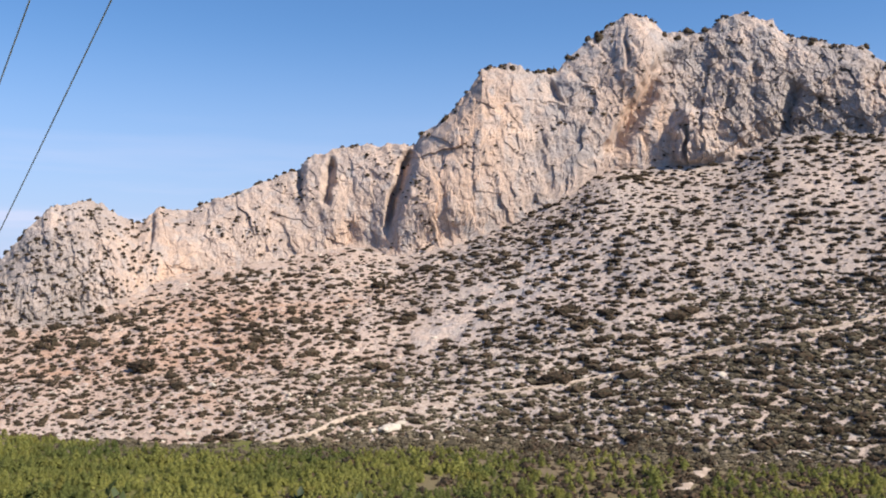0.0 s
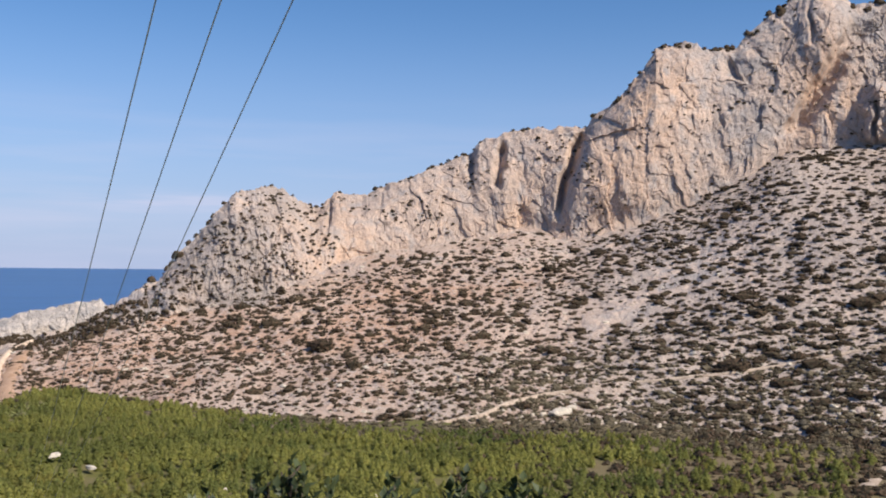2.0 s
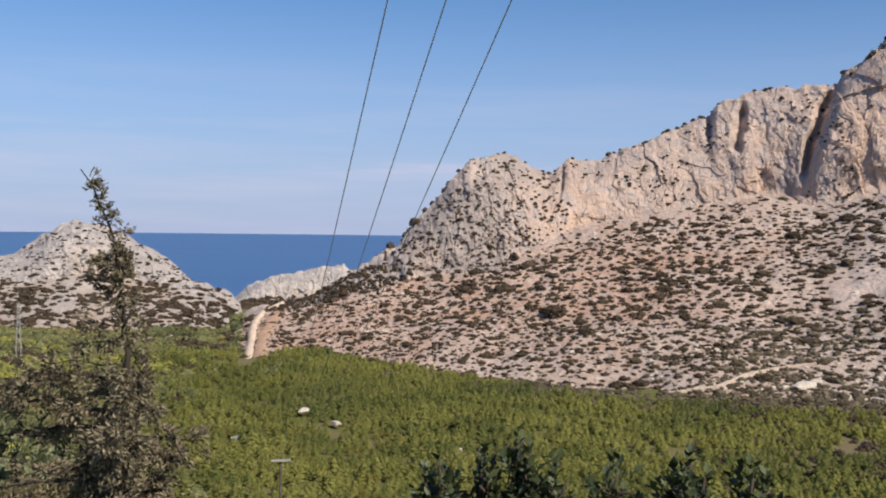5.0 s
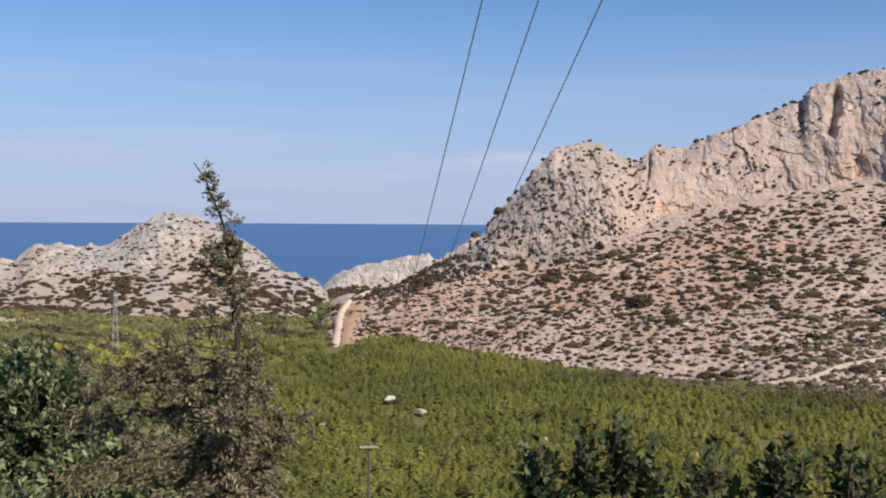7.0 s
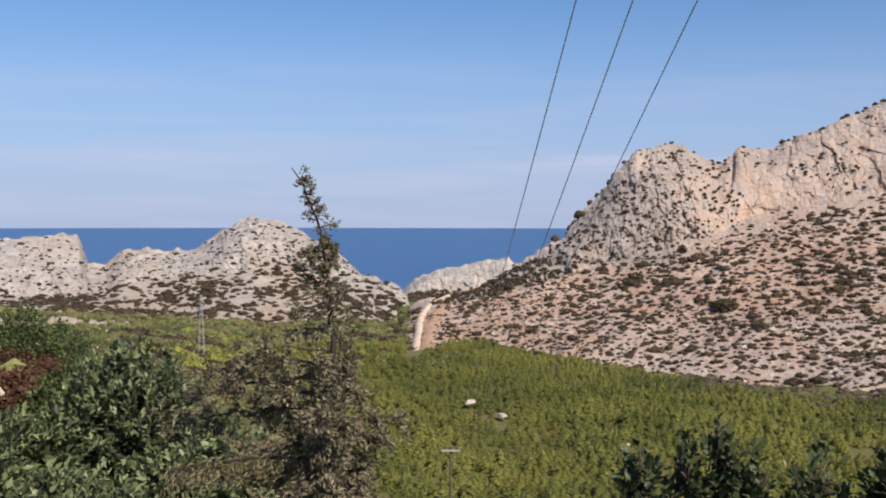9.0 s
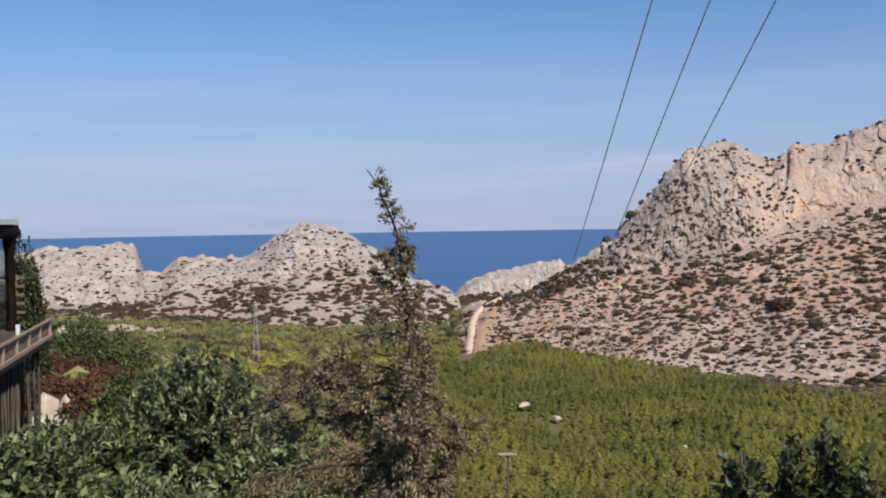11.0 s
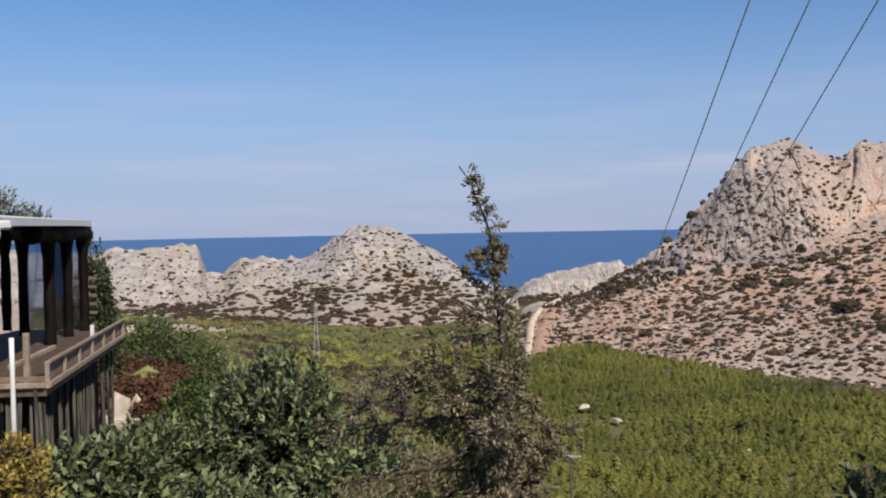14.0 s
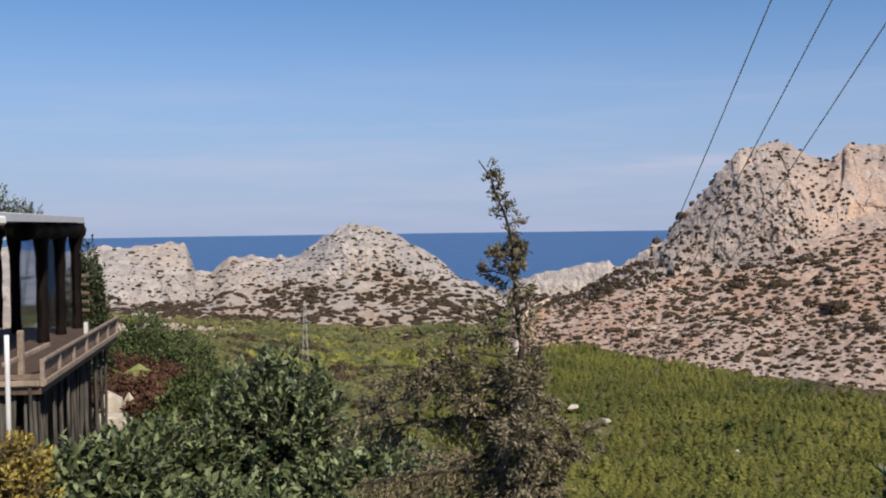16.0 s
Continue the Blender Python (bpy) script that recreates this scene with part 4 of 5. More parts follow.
stuff("valley_edge_scrub", scatter(FAR_SHRUBS, p, r.lognormal(-0.15, 0.35, n)[:, None] * np.array([1.3, 1.2, 0.9])), SHRUB, "dark scrub between the pines and the slope", "scrub")


az = r.uniform(-28, -9, 520)
d = line(L_TOE, az)[1] + r.uniform(-26, 4, 520)
stuff("hill_foot_bushes", scatter(SHRUBS, on_ground(az, d), r.lognormal(0.1, 0.3, 520)[:, None] * np.array([1.9, 1.7, 1.5])), MACCHIA, "green bushes where the valley meets the pale hills", "scrub")


# a dirt track and bare clearings between the pines
def ground_track(name, pts, width, label):
    pts = np.array(pts, float)
    k = np.linspace(0, len(pts) - 1, len(pts) * 10)
    a_, r_ = np.interp(k, np.arange(len(pts)), pts[:, 0]), np.interp(k, np.arange(len(pts)), pts[:, 1])
    c = on_ground(a_, r_)
    side = np.cross(np.gradient(c, axis=0), (0, 0, 1))
    side /= np.linalg.norm(side, axis=1)[:, None]
    rows_ = []
    for f in (-1, -0.5, 0, 0.5, 1):
        e = c + side * f * width / 2 * (0.85 + 0.4 * vnoise(c / 5, 3))[:, None]
        e = on_ground(np.degrees(np.arctan2(e[:, 0], e[:, 1])), np.hypot(e[:, 0], e[:, 1]), 0.25 * (1.05 - abs(f) ** 3))
        rows_.append(e)
    return tagged(new(name, mesh_of(name, np.stack(rows_), grid_faces(5, len(k)), SLOPE_TRACK)), label, "track", kind="structure")


ground_track("track", [(45.9, 238), (46.3, 252), (46.8, 268), (47.3, 282), (48.2, 290), (50, 292), (53, 294)], 3.2, "pale dirt track at the edge of the pines")

# ---- helpers for single things ----
def ground_hit(az_, el_):
    """Where a line of sight from the terrace first meets the ground."""
    rr = np.linspace(5, 480, 4000)
    q = on_ground(np.full(4000, az_), rr)
    up = np.nonzero(q[:, 2] >= rr * math.tan(radians(el_)))[0]
    return q[up[0]] if len(up) else q[-1]


def thing(name, at_, label, category, group=""):
    e = new(name)
    e.empty_display_size = 0.3
    e.location = at_
    return tagged(e, label, category, group)


def part(name, me, parent, label=""):
    """Links a mesh, given in the world's own metres, as a part of a thing or of a part."""
    ob = new(name, me)
    ob.parent = parent
    if parent.parent is None:
        ob.matrix_parent_inverse = Matrix.Translation(-parent.location)
    if label:
        ob["label"] = label
    return ob


def from_bm(name, bm, material, smooth=False):
    me = bpy.data.meshes.new(name)
    bm.to_mesh(me)
    bm.free()
    me.materials.append(material)
    me.polygons.foreach_set("use_smooth", np.full(len(me.polygons), smooth))
    return me


def beam(bm, a, b, w, h, bevel=0.008):
    """A squared timber from a to b."""
    a, b = Vector(a), Vector(b)
    m = Matrix.Translation((a + b) / 2) @ (b - a).to_track_quat("Y", "Z").to_matrix().to_4x4() @ Matrix.Diagonal((w, (b - a).length, h, 1))
    got = bmesh.ops.create_cube(bm, size=1, matrix=m)
    edges = list({e for v_ in got["verts"] for e in v_.link_edges})
    bmesh.ops.bevel(bm, geom=edges, offset=bevel, segments=1, affect="EDGES")


def tube(points, radii, seg=8, wob=0.0, seed=0):
    pts, radii = np.asarray(points, float), np.asarray(radii, float)
    tan = np.gradient(pts, axis=0)
    tan /= np.linalg.norm(tan, axis=1)[:, None] + 1e-9
    ref = np.array([[1.0, 0, 0]]) if np.abs(tan[:, 2]).mean() > 0.6 else np.array([[0, 0, 1.0]])
    ref = np.broadcast_to(ref, tan.shape)
    u = np.cross(tan, ref)
    u /= np.linalg.norm(u, axis=1)[:, None]
    w = np.cross(tan, u)
    a = np.linspace(0, 2 * np.pi, seg, endpoint=False)
    ring = pts[:, None] + radii[:, None, None] * (np.cos(a)[None, :, None] * u[:, None] + np.sin(a)[None, :, None] * w[:, None])
    if wob:
        ring = ring + (wob * radii[:, None] * (vnoise(ring * 9, seed) - 0.5))[..., None] * (ring - pts[:, None]) / (radii[:, None, None] + 1e-9)
    v_, f_ = ring.reshape(-1, 3), grid_faces(len(pts), seg, True)
    v_ = np.concatenate([v_, pts[:1], pts[-1:]])
    n_ = len(pts) * seg
    k = np.arange(seg)
    c1 = np.stack([np.full(seg, n_), (k + 1) % seg, k, k], -1)
    c2 = np.stack([np.full(seg, n_ + 1), n_ - seg + k, n_ - seg + (k + 1) % seg, n_ - seg + (k + 1) % seg], -1)
    tri = np.concatenate([f_[:, [0, 1, 2]], f_[:, [0, 2, 3]], c1[:, :3], c2[:, :3]])
    return v_, tri


def joined(pieces):
    vs, fs, base = [], [], 0
    for v_, f_ in pieces:
        vs.append(v_)
        fs.append(np.asarray(f_) + base)
        base += len(v_)
    return np.concatenate(vs), np.concatenate(fs)


def leaves_at(base, way, normal, length, width):
    """Folded pointed leaves as arrays."""
    way = way / np.linalg.norm(way, axis=1)[:, None]
    side = np.cross(way, normal)
    side /= np.linalg.norm(side, axis=1)[:, None] + 1e-9
    nor = np.cross(side, way)
    l_, w_ = length[:, None], width[:, None]
    mid_ = base + way * l_ * 0.5 - nor * l_ * 0.02
    v_ = np.stack([base, base + way * l_ * 0.42 + side * w_ + nor * w_ * 0.35, mid_, base + way * l_ * 0.42 - side * w_ + nor * w_ * 0.35, base + way * l_ - nor * l_ * 0.12], 1)
    k = (np.arange(len(base)) * 5)[:, None]
    f_ = np.concatenate([k + [0, 1, 2], k + [2, 1, 4], k + [0, 2, 3], k + [2, 4, 3]])
    return v_.reshape(-1, 3), f_


def unit(n, r_):
    w = r_.normal(size=(n, 3))
    return w / np.linalg.norm(w, axis=1)[:, None]


def sprigs(lobes, n, per, leaf, seed, up=0.35, reach=(0.9, 1.12), span=0.45, broad=0.28):
    """Twigs with alternate leaves over a heap of rounded lobes. Returns leaves and twigs."""
    r_ = np.random.default_rng(seed)
    lobes = np.array(lobes, float)
    weight = lobes[:, 3] * lobes[:, 4] + lobes[:, 4] * lobes[:, 5]
    pick = r_.choice(len(lobes), n, p=weight / weight.sum())
    w = unit(n, r_)
    w[:, 2] = np.where(w[:, 2] < -0.45, -w[:, 2], w[:, 2])
    c, rad_ = lobes[pick, :3], lobes[pick, 3:]
    end = c + rad_ * w * r_.uniform(*reach, n)[:, None]
    way = w * rad_ / np.linalg.norm(rad_, axis=1)[:, None] + [0, 0, up] + unit(n, r_) * 0.35
    way /= np.linalg.norm(way, axis=1)[:, None]
    length = span * r_.uniform(0.6, 1.2, n)
    start = end - way * length[:, None]
    s = np.cross(way, [0.3, 0.2, 1.0])
    s /= np.linalg.norm(s, axis=1)[:, None]
    t = np.cross(way, s)
    ring = np.stack([start + s * 0.006, start - s * 0.003 + t * 0.005, start - s * 0.003 - t * 0.005, end], 1).reshape(-1, 3)
    k = (np.arange(n) * 4)[:, None]
    twigs = ring, np.concatenate([k + [0, 1, 3], k + [1, 2, 3], k + [2, 0, 3]])
    f = np.linspace(0.12, 1.0, per)[None, :, None]
    pos = start[:, None] * (1 - f) + end[:, None] * f
    turn = np.arange(per)[None, :] * 2.4 + r_.uniform(0, 6.3, n)[:, None] + r_.uniform(-0.3, 0.3, (n, per))
    out = np.cos(turn)[..., None] * s[:, None] + np.sin(turn)[..., None] * t[:, None]
    lw = out * (1.15 - 0.8 * f) + way[:, None] * (0.45 + 0.5 * f) + r_.normal(size=(n, per, 3)) * 0.18
    nor = way[:, None] * 0.8 + [0, 0, 0.7] + r_.normal(size=(n, per, 3)) * 0.4
    size = leaf * r_.uniform(0.65, 1.2, n * per)
    return leaves_at(pos.reshape(-1, 3), lw.reshape(-1, 3), nor.reshape(-1, 3), size, size * broad), twigs


# ---- materials of the near things ----
CAROB = make_leaf("glossy_green_leaves", (0.020, 0.034, 0.014), (0.245, 0.285, 0.13), 0.45, 0.34, dry=(0.15, 0.17, 0.06), part_dry=-0.06, translucent=0.12)
DARK_LEAF = make_leaf("dark_green_leaves", (0.022, 0.036, 0.016), (0.10, 0.122, 0.05), 0.5, 0.3, translucent=0.15)
CYPRESS = make_leaf("conifer_sprays", (0.05, 0.044, 0.028), (0.31, 0.262, 0.168), 0.8, 0.1, dry=(0.19, 0.153, 0.104), part_dry=0.06)
DRY = make_leaf("dead_brown_needles", (0.10, 0.085, 0.045), (0.25, 0.21, 0.12), 0.85, 0.1)
GOLD = make_leaf("yellowed_leaves", (0.17, 0.13, 0.036), (0.58, 0.44, 0.10), 0.6, 0.2, dry=(0.11, 0.078, 0.04), part_dry=0.07, translucent=0.15)
GREEN = make_leaf("hillside_shrub_leaves", (0.035, 0.052, 0.018), (0.12, 0.155, 0.055), 0.7, 0.15, dry=(0.15, 0.13, 0.06), part_dry=0.02, clump=1.5)
RUST = make_leaf("rust_red_shrub", (0.075, 0.04, 0.026), (0.16, 0.085, 0.055), 0.85, 0.1)
CONIFER_BARK = make_plain("dark_conifer_bark", (0.028, 0.023, 0.019), (0.075, 0.06, 0.05), 14, 0.9, 0.1, (1, 1, 0.3), 0.01)
BARK = make_plain("grey_brown_bark", (0.055, 0.042, 0.032), (0.12, 0.097, 0.078), 14, 0.9, 0.1, (1, 1, 0.3), 0.01)
DARK_WOOD = make_plain("dark_stained_log", (0.005, 0.0035, 0.003), (0.014, 0.009, 0.007), 7, 0.75, 0.12, (1, 1, 0.2), 0.02)
RAIL_WOOD = make_plain("pale_rail_wood", (0.25, 0.19, 0.145), (0.37, 0.295, 0.23), 9, 0.75, 0.2, (1, 1, 1), 0.004)
DARK_PLANK = make_plain("dark_floor_plank", (0.075, 0.052, 0.038), (0.13, 0.092, 0.068), 9, 0.7, 0.2, (1, 1, 1), 0.004)
PLANK = make_plain("weathered_brown_plank", (0.17, 0.122, 0.088), (0.26, 0.19, 0.14), 9, 0.75, 0.2, (1, 1, 1), 0.004)
POLE = make_plain("grey_weathered_pole", (0.024, 0.021, 0.019), (0.115, 0.105, 0.09), 8, 0.85, 0.1, (1, 1, 0.15), 0.01)
WHITE = make_plain("white_painted_metal", (0.72, 0.71, 0.69), (0.82, 0.81, 0.79), 3, 0.45, 0.4, relief=0.001)
PLASTER = make_plain("white_plaster", (0.66, 0.63, 0.58), (0.80, 0.77, 0.72), 2.5, 0.9, 0.1, relief=0.004)
STEEL = make_plain("galvanised_steel", (0.38, 0.38, 0.37), (0.48, 0.48, 0.46), 1.5, 0.6, 0.4, relief=0.002)
WIRE = make_plain("aluminium_wire", (0.45, 0.47, 0.50), (0.56, 0.58, 0.60), 3, 0.6, 0.3, relief=0.0005)
# near-black earth: the shade under the deck is put into this colour
DECK_SHADE = make_plain("under_deck_shade", (0.018, 0.014, 0.011), (0.042, 0.031, 0.023), 2.0, 0.95, 0.1, relief=0.05)
glass_m, glass_t, glass_b = blank("tinted_glass", 0.05, 0.5)
glass_b.inputs["Base Color"].default_value = (0.40, 0.47, 0.57, 1)
glass_b.inputs["Transmission Weight"].default_value, glass_b.inputs["IOR"].default_value = 1.0, 1.05

single_leaf, leaf_t, leaf_b = blank("single_green_leaf", 0.5, 0.3)
leaf_t.links.new(blend(leaf_t, leaf_t.nodes.new("ShaderNodeObjectInfo").outputs["Random"], (0.020, 0.034, 0.014), (0.245, 0.285, 0.13)), leaf_b.inputs["Base Color"])
single_dark_leaf, leaf_t, leaf_b = blank("single_dark_leaf", 0.55, 0.22)
leaf_t.links.new(blend(leaf_t, leaf_t.nodes.new("ShaderNodeObjectInfo").outputs["Random"], (0.022, 0.036, 0.016), (0.10, 0.122, 0.05)), leaf_b.inputs["Base Color"])

# ---- wires overhead ----
for x0, z0, x1, z1 in ((1.051, 0.409, 1.070, -3.017), (1.426, 0.366, 1.411, -3.155), (1.863, 0.382, 1.883, -2.981)):
    y = np.linspace(-14, 60, 60)
    f = (y - 10) / 10
    sag = 0.0013 * (y - 10) * (y - 20)
    pts = np.stack([x0 + (x1 - x0) * f + 0.0002 * (y - 10) * (y - 20), y, z0 + (z1 - z0) * f + sag], -1)
    w_ = tube(pts, np.full(60, 0.0052), 6)
    tagged(new("power_line", mesh_of("power_line", *w_, WIRE)), "thin grey overhead wire running down over the valley", "wire", "overhead wires")
pole_foot = on_ground(1.6, 60.2)[2] - 0.5
pole = thing("utility_pole", (1.7, 60.2, pole_foot), "dark wooden utility pole with a pale crossarm among the pines", "pole")
part("shaft", mesh_of("shaft", *tube([(1.7, 60.2, pole_foot), (1.7, 60.2, -19), (1.7, 60.2, -13.8)], [0.12, 0.10, 0.075], 10), BARK), pole)
bm = bmesh.new()
beam(bm, (1.14, 60.02, -13.95), (2.26, 60.02, -13.95), 0.12, 0.13, 0.02)
part("crossarm", from_bm("crossarm", bm, make_plain("dull_paint", (0.28, 0.265, 0.24), (0.40, 0.385, 0.35), 6)), pole, "pale painted crossarm")

# ---- lattice pylon in the valley ----
base = ground_hit(-12.15, -7.9)
top = base[2] + np.hypot(base[0], base[1]) * (math.tan(radians(7.9)) - math.tan(radians(4.35)))
hgt_p = top - base[2]
pylon = thing("pylon", tuple(base), "pale galvanised steel lattice pylon standing in the valley", "pylon")
def leg_at(i, h):
    half = 0.75 * (1 - h) ** 1.2 + 0.22
    return np.array([base[0] + half * (1, 1, -1, -1)[i], base[1] + half * (1, -1, -1, 1)[i], base[2] - 0.3 + hgt_p * h])
for i in range(4):
    part("leg", mesh_of("leg", *tube([leg_at(i, h) for h in np.linspace(0, 1, 7)], np.full(7, 0.042), 5), STEEL), pylon)
for i in range(4):
    hs = np.linspace(0, 1, 9)
    br = [tube([leg_at(i, a), leg_at((i + 1) % 4, b)], [0.02, 0.02], 4) for a, b in zip(hs[:-1], hs[1:])] + [tube([leg_at((i + 1) % 4, a), leg_at(i, b)], [0.02, 0.02], 4) for a, b in zip(hs[:-1], hs[1:])]
    part("bracing", mesh_of("bracing", *joined(br), STEEL), pylon)
for h in (0.66, 0.84):
    z_ = base[2] + hgt_p * h
    part("crossarm", mesh_of("crossarm", *joined([tube([(base[0] - 1.7, base[1], z_), (base[0] + 1.7, base[1], z_)], [0.05, 0.05], 5), tube([(base[0] - 1.7, base[1], z_), (base[0], base[1], z_ + 0.7), (base[0] + 1.7, base[1], z_)], [0.04, 0.04, 0.04], 5)]), STEEL), pylon)

# ---- pale stones and a trough in the valley ----
def boulder(at_, size, turn, kind, label, name="boulder"):
    v_, f_ = rock_kind(kind)
    sub_v = v_ * size
    c_, s_ = math.cos(turn), math.sin(turn)
    sub_v = np.stack([sub_v[:, 0] * c_ - sub_v[:, 1] * s_, sub_v[:, 0] * s_ + sub_v[:, 1] * c_, sub_v[:, 2]], -1)
    sub_v = sub_v + (0.06 * np.max(size) * fbm(sub_v / np.max(size) * 4, 3, kind))[:, None]
    ob = new(name, mesh_of(name, sub_v, f_, STONE, False))
    ob.location = tuple(np.asarray(at_) + [0, 0, size[2] * 0.45])
    return tagged(ob, label, "boulder")


for az_, el_, w_, h_, lift in ((2.71, -10.7, 1.9, 0.85, 1.4), (4.55, -11.35, 1.9, 0.5, 1.4), (-1.0, -12.0, 1.3, 0.5, 1.0), (19.7, -13.3, 0.7, 0.5, 1.2), (11.5, -12.6, 0.9, 0.35, 0.6)):
    q = ground_hit(az_, el_ - 0.15)
    boulder(q + [0, 0, lift], np.array([w_, w_ * 0.7, h_]), 0.4 * az_, int(abs(az_) * 3), "bare white limestone boulder among the young pines")
for az_, el_, w_, h_ in ((30.1, -8.45, 4.4, 1.9), (30.6, -8.15, 2.2, 1.2), (29.5, -8.5, 1.8, 1.0), (32.7, -9.3, 1.2, 1.1), (29.0, -8.6, 1.5, 1.0), (35.3, -9.0, 1.3, 1.2)):
    vv = mountain.seen_at([az_], [el_])
    boulder(mountain.at(np.array([az_]), vv)[0], np.array([w_, w_ * 0.6, h_]), 0.2, int(az_), "pale limestone boulder at the foot of the slope")
for az_, el_, w_ in ((-17.1, -6.4, 1.3), (-15.8, -6.8, 1.1), (-17.6, -7.45, 1.3), (-17.1, -7.6, 0.9), (-16.5, -7.8, 1.0), (-16.4, -8.1, 0.8), (-15.4, -8.6, 0.5)):
    q = ground_hit(az_, el_)
    boulder(q, np.array([w_, w_ * 0.8, w_ * 0.75]), az_, int(abs(az_ * 2)), "pale limestone boulder on the hillside")


for az_, d_, w_, h_ in ((-23.1, 28.5, 0.36, 0.5), (-22.4, 28.0, 0.24, 0.45), (-23.5, 25.5, 0.5, 0.3), (-22.8, 25.2, 0.4, 0.25), (-20.9, 25.0, 0.36, 0.3), (-20.4, 24.6, 0.22, 0.25), (-18.9, 21.5, 0.22, 0.3)):
    boulder(on_ground(az_, d_), np.array([w_, w_ * 0.8, h_]), az_, int(abs(az_ * 2)), "pale limestone boulder on the hillside below the deck")

# ---- foliage near the terrace ----
def leafy(name, lobes, n, per, leaf, seed, material, label, category, base_, up=0.35, span=0.45, broad=0.28, single=0):
    """A bush or tree of lobes: trunk and limbs to each lobe, twigs, and leaves."""
    r_ = np.random.default_rng(seed + 50)
    base_ = np.array(base_, float)
    t = thing(name, tuple(base_), label, category)
    limbs = []
    for k, lb in enumerate(lobes):
        c_ = np.array(lb[:3])
        s_ = base_ + r_.normal(size=3) * [0.12, 0.12, 0]
        m_ = (s_ + c_) / 2 + r_.normal(size=3) * 0.15
        tt = np.linspace(0, 1, 9)[:, None]
        pts = s_ * (1 - tt) ** 2 + 2 * m_ * tt * (1 - tt) + c_ * tt**2
        limbs.append(tube(pts, np.linspace(0.05, 0.014, 9), 6, 0.5, k))
        for _ in range(7):
            w = unit(1, r_)[0]
            w[2] = abs(w[2])
            limbs.append(tube([c_, c_ + w * np.array(lb[3:]) * 0.5 + r_.normal(size=3) * 0.03, c_ + w * np.array(lb[3:]) * 0.92], [0.013, 0.009, 0.004], 4))
    part("branching", mesh_of("branching", *joined(limbs), BARK), t)["kind"] = "stuff"
    lv, tw = sprigs(lobes, n, per, leaf, seed, up, span=span, broad=broad)
    inner = np.array(lobes, float)
    inner[:, 3:] *= 0.72
    lv2, tw2 = sprigs(inner, int(n * 0.7), per, leaf * 1.15, seed + 1, 0.2, span=span, broad=broad)
    part("twig_work", mesh_of("twig_work", *joined([tw, tw2]), BARK), t)["kind"] = "stuff"
    if single:
        v_, f_ = lv
        quads = v_.reshape(-1, 5, 3)
        near = np.argsort(quads[:, 0, 1] - 1.2 * quads[:, 0, 2])[:single]
        shape = leaves_at(np.zeros((1, 3)), np.array([[0, 1.0, 0]]), np.array([[0, 0, 1.0]]), np.array([leaf]), np.array([leaf * broad]))
        me = mesh_of("leaf", *shape, single_leaf if material == CAROB else single_dark_leaf)
        for q_ in quads[near]:
            y_ = Vector(q_[4] - q_[0]).normalized()
            x_ = Vector(q_[1] - q_[3]).normalized()
            z_ = x_.cross(y_).normalized()
            ob = part("leaf", me, t)
            ob.matrix_basis = Matrix.Translation(Vector(q_[0]) ) @ Matrix((y_.cross(z_), y_, z_)).transposed().to_4x4()
        rest = np.setdiff1d(np.arange(len(quads)), near)
        k_ = (np.arange(len(rest)) * 5)[:, None]
        lv = quads[rest].reshape(-1, 3), np.concatenate([k_ + [0, 1, 2], k_ + [2, 1, 4], k_ + [0, 2, 3], k_ + [2, 4, 3]])
    part("crown", mesh_of("crown", *joined([lv, lv2]), material), t)["kind"] = "stuff"
    return t


leafy("carob_tree", [(-4.62, 9.4, -2.42, 0.5, 0.45, 0.42), (-4.35, 9.7, -2.5, 0.5, 0.5, 0.5), (-3.27, 11.43, -2.64, 0.88, 0.85, 1.11), (-4.19, 10.93, -3.33, 0.85, 0.85, 0.85), (-4.33, 10.22, -3.33, 0.71, 0.71, 0.88), (-2.41, 10.65, -3.34, 0.88, 0.85, 0.94), (-3.41, 9.51, -3.48, 1.21, 0.99, 1.06), (-2.27, 8.95, -3.90, 0.99, 0.85, 0.85), (-3.62, 8.80, -3.98, 0.85, 0.85, 0.92), (-2.70, 8.09, -4.26, 0.99, 0.85, 0.99), (-1.56, 9.80, -3.69, 0.71, 0.71, 0.78), (-4.97, 10.37, -3.02, 0.57, 0.64, 0.68), (-4.47, 10.65, -2.76, 0.60, 0.71, 0.71), (-3.90, 10.93, -2.72, 0.50, 0.57, 0.64), (-1.92, 10.79, -2.98, 0.57, 0.71, 0.71), (-5.40, 11.36, -3.23, 0.43, 0.57, 0.54)],
      3500, 13, 0.105, 5, CAROB, "dense evergreen carob tree with dark glossy leaves", "tree", tuple(on_ground(-18.5, 10.4)), broad=0.26, span=0.55, up=0.0, single=280)
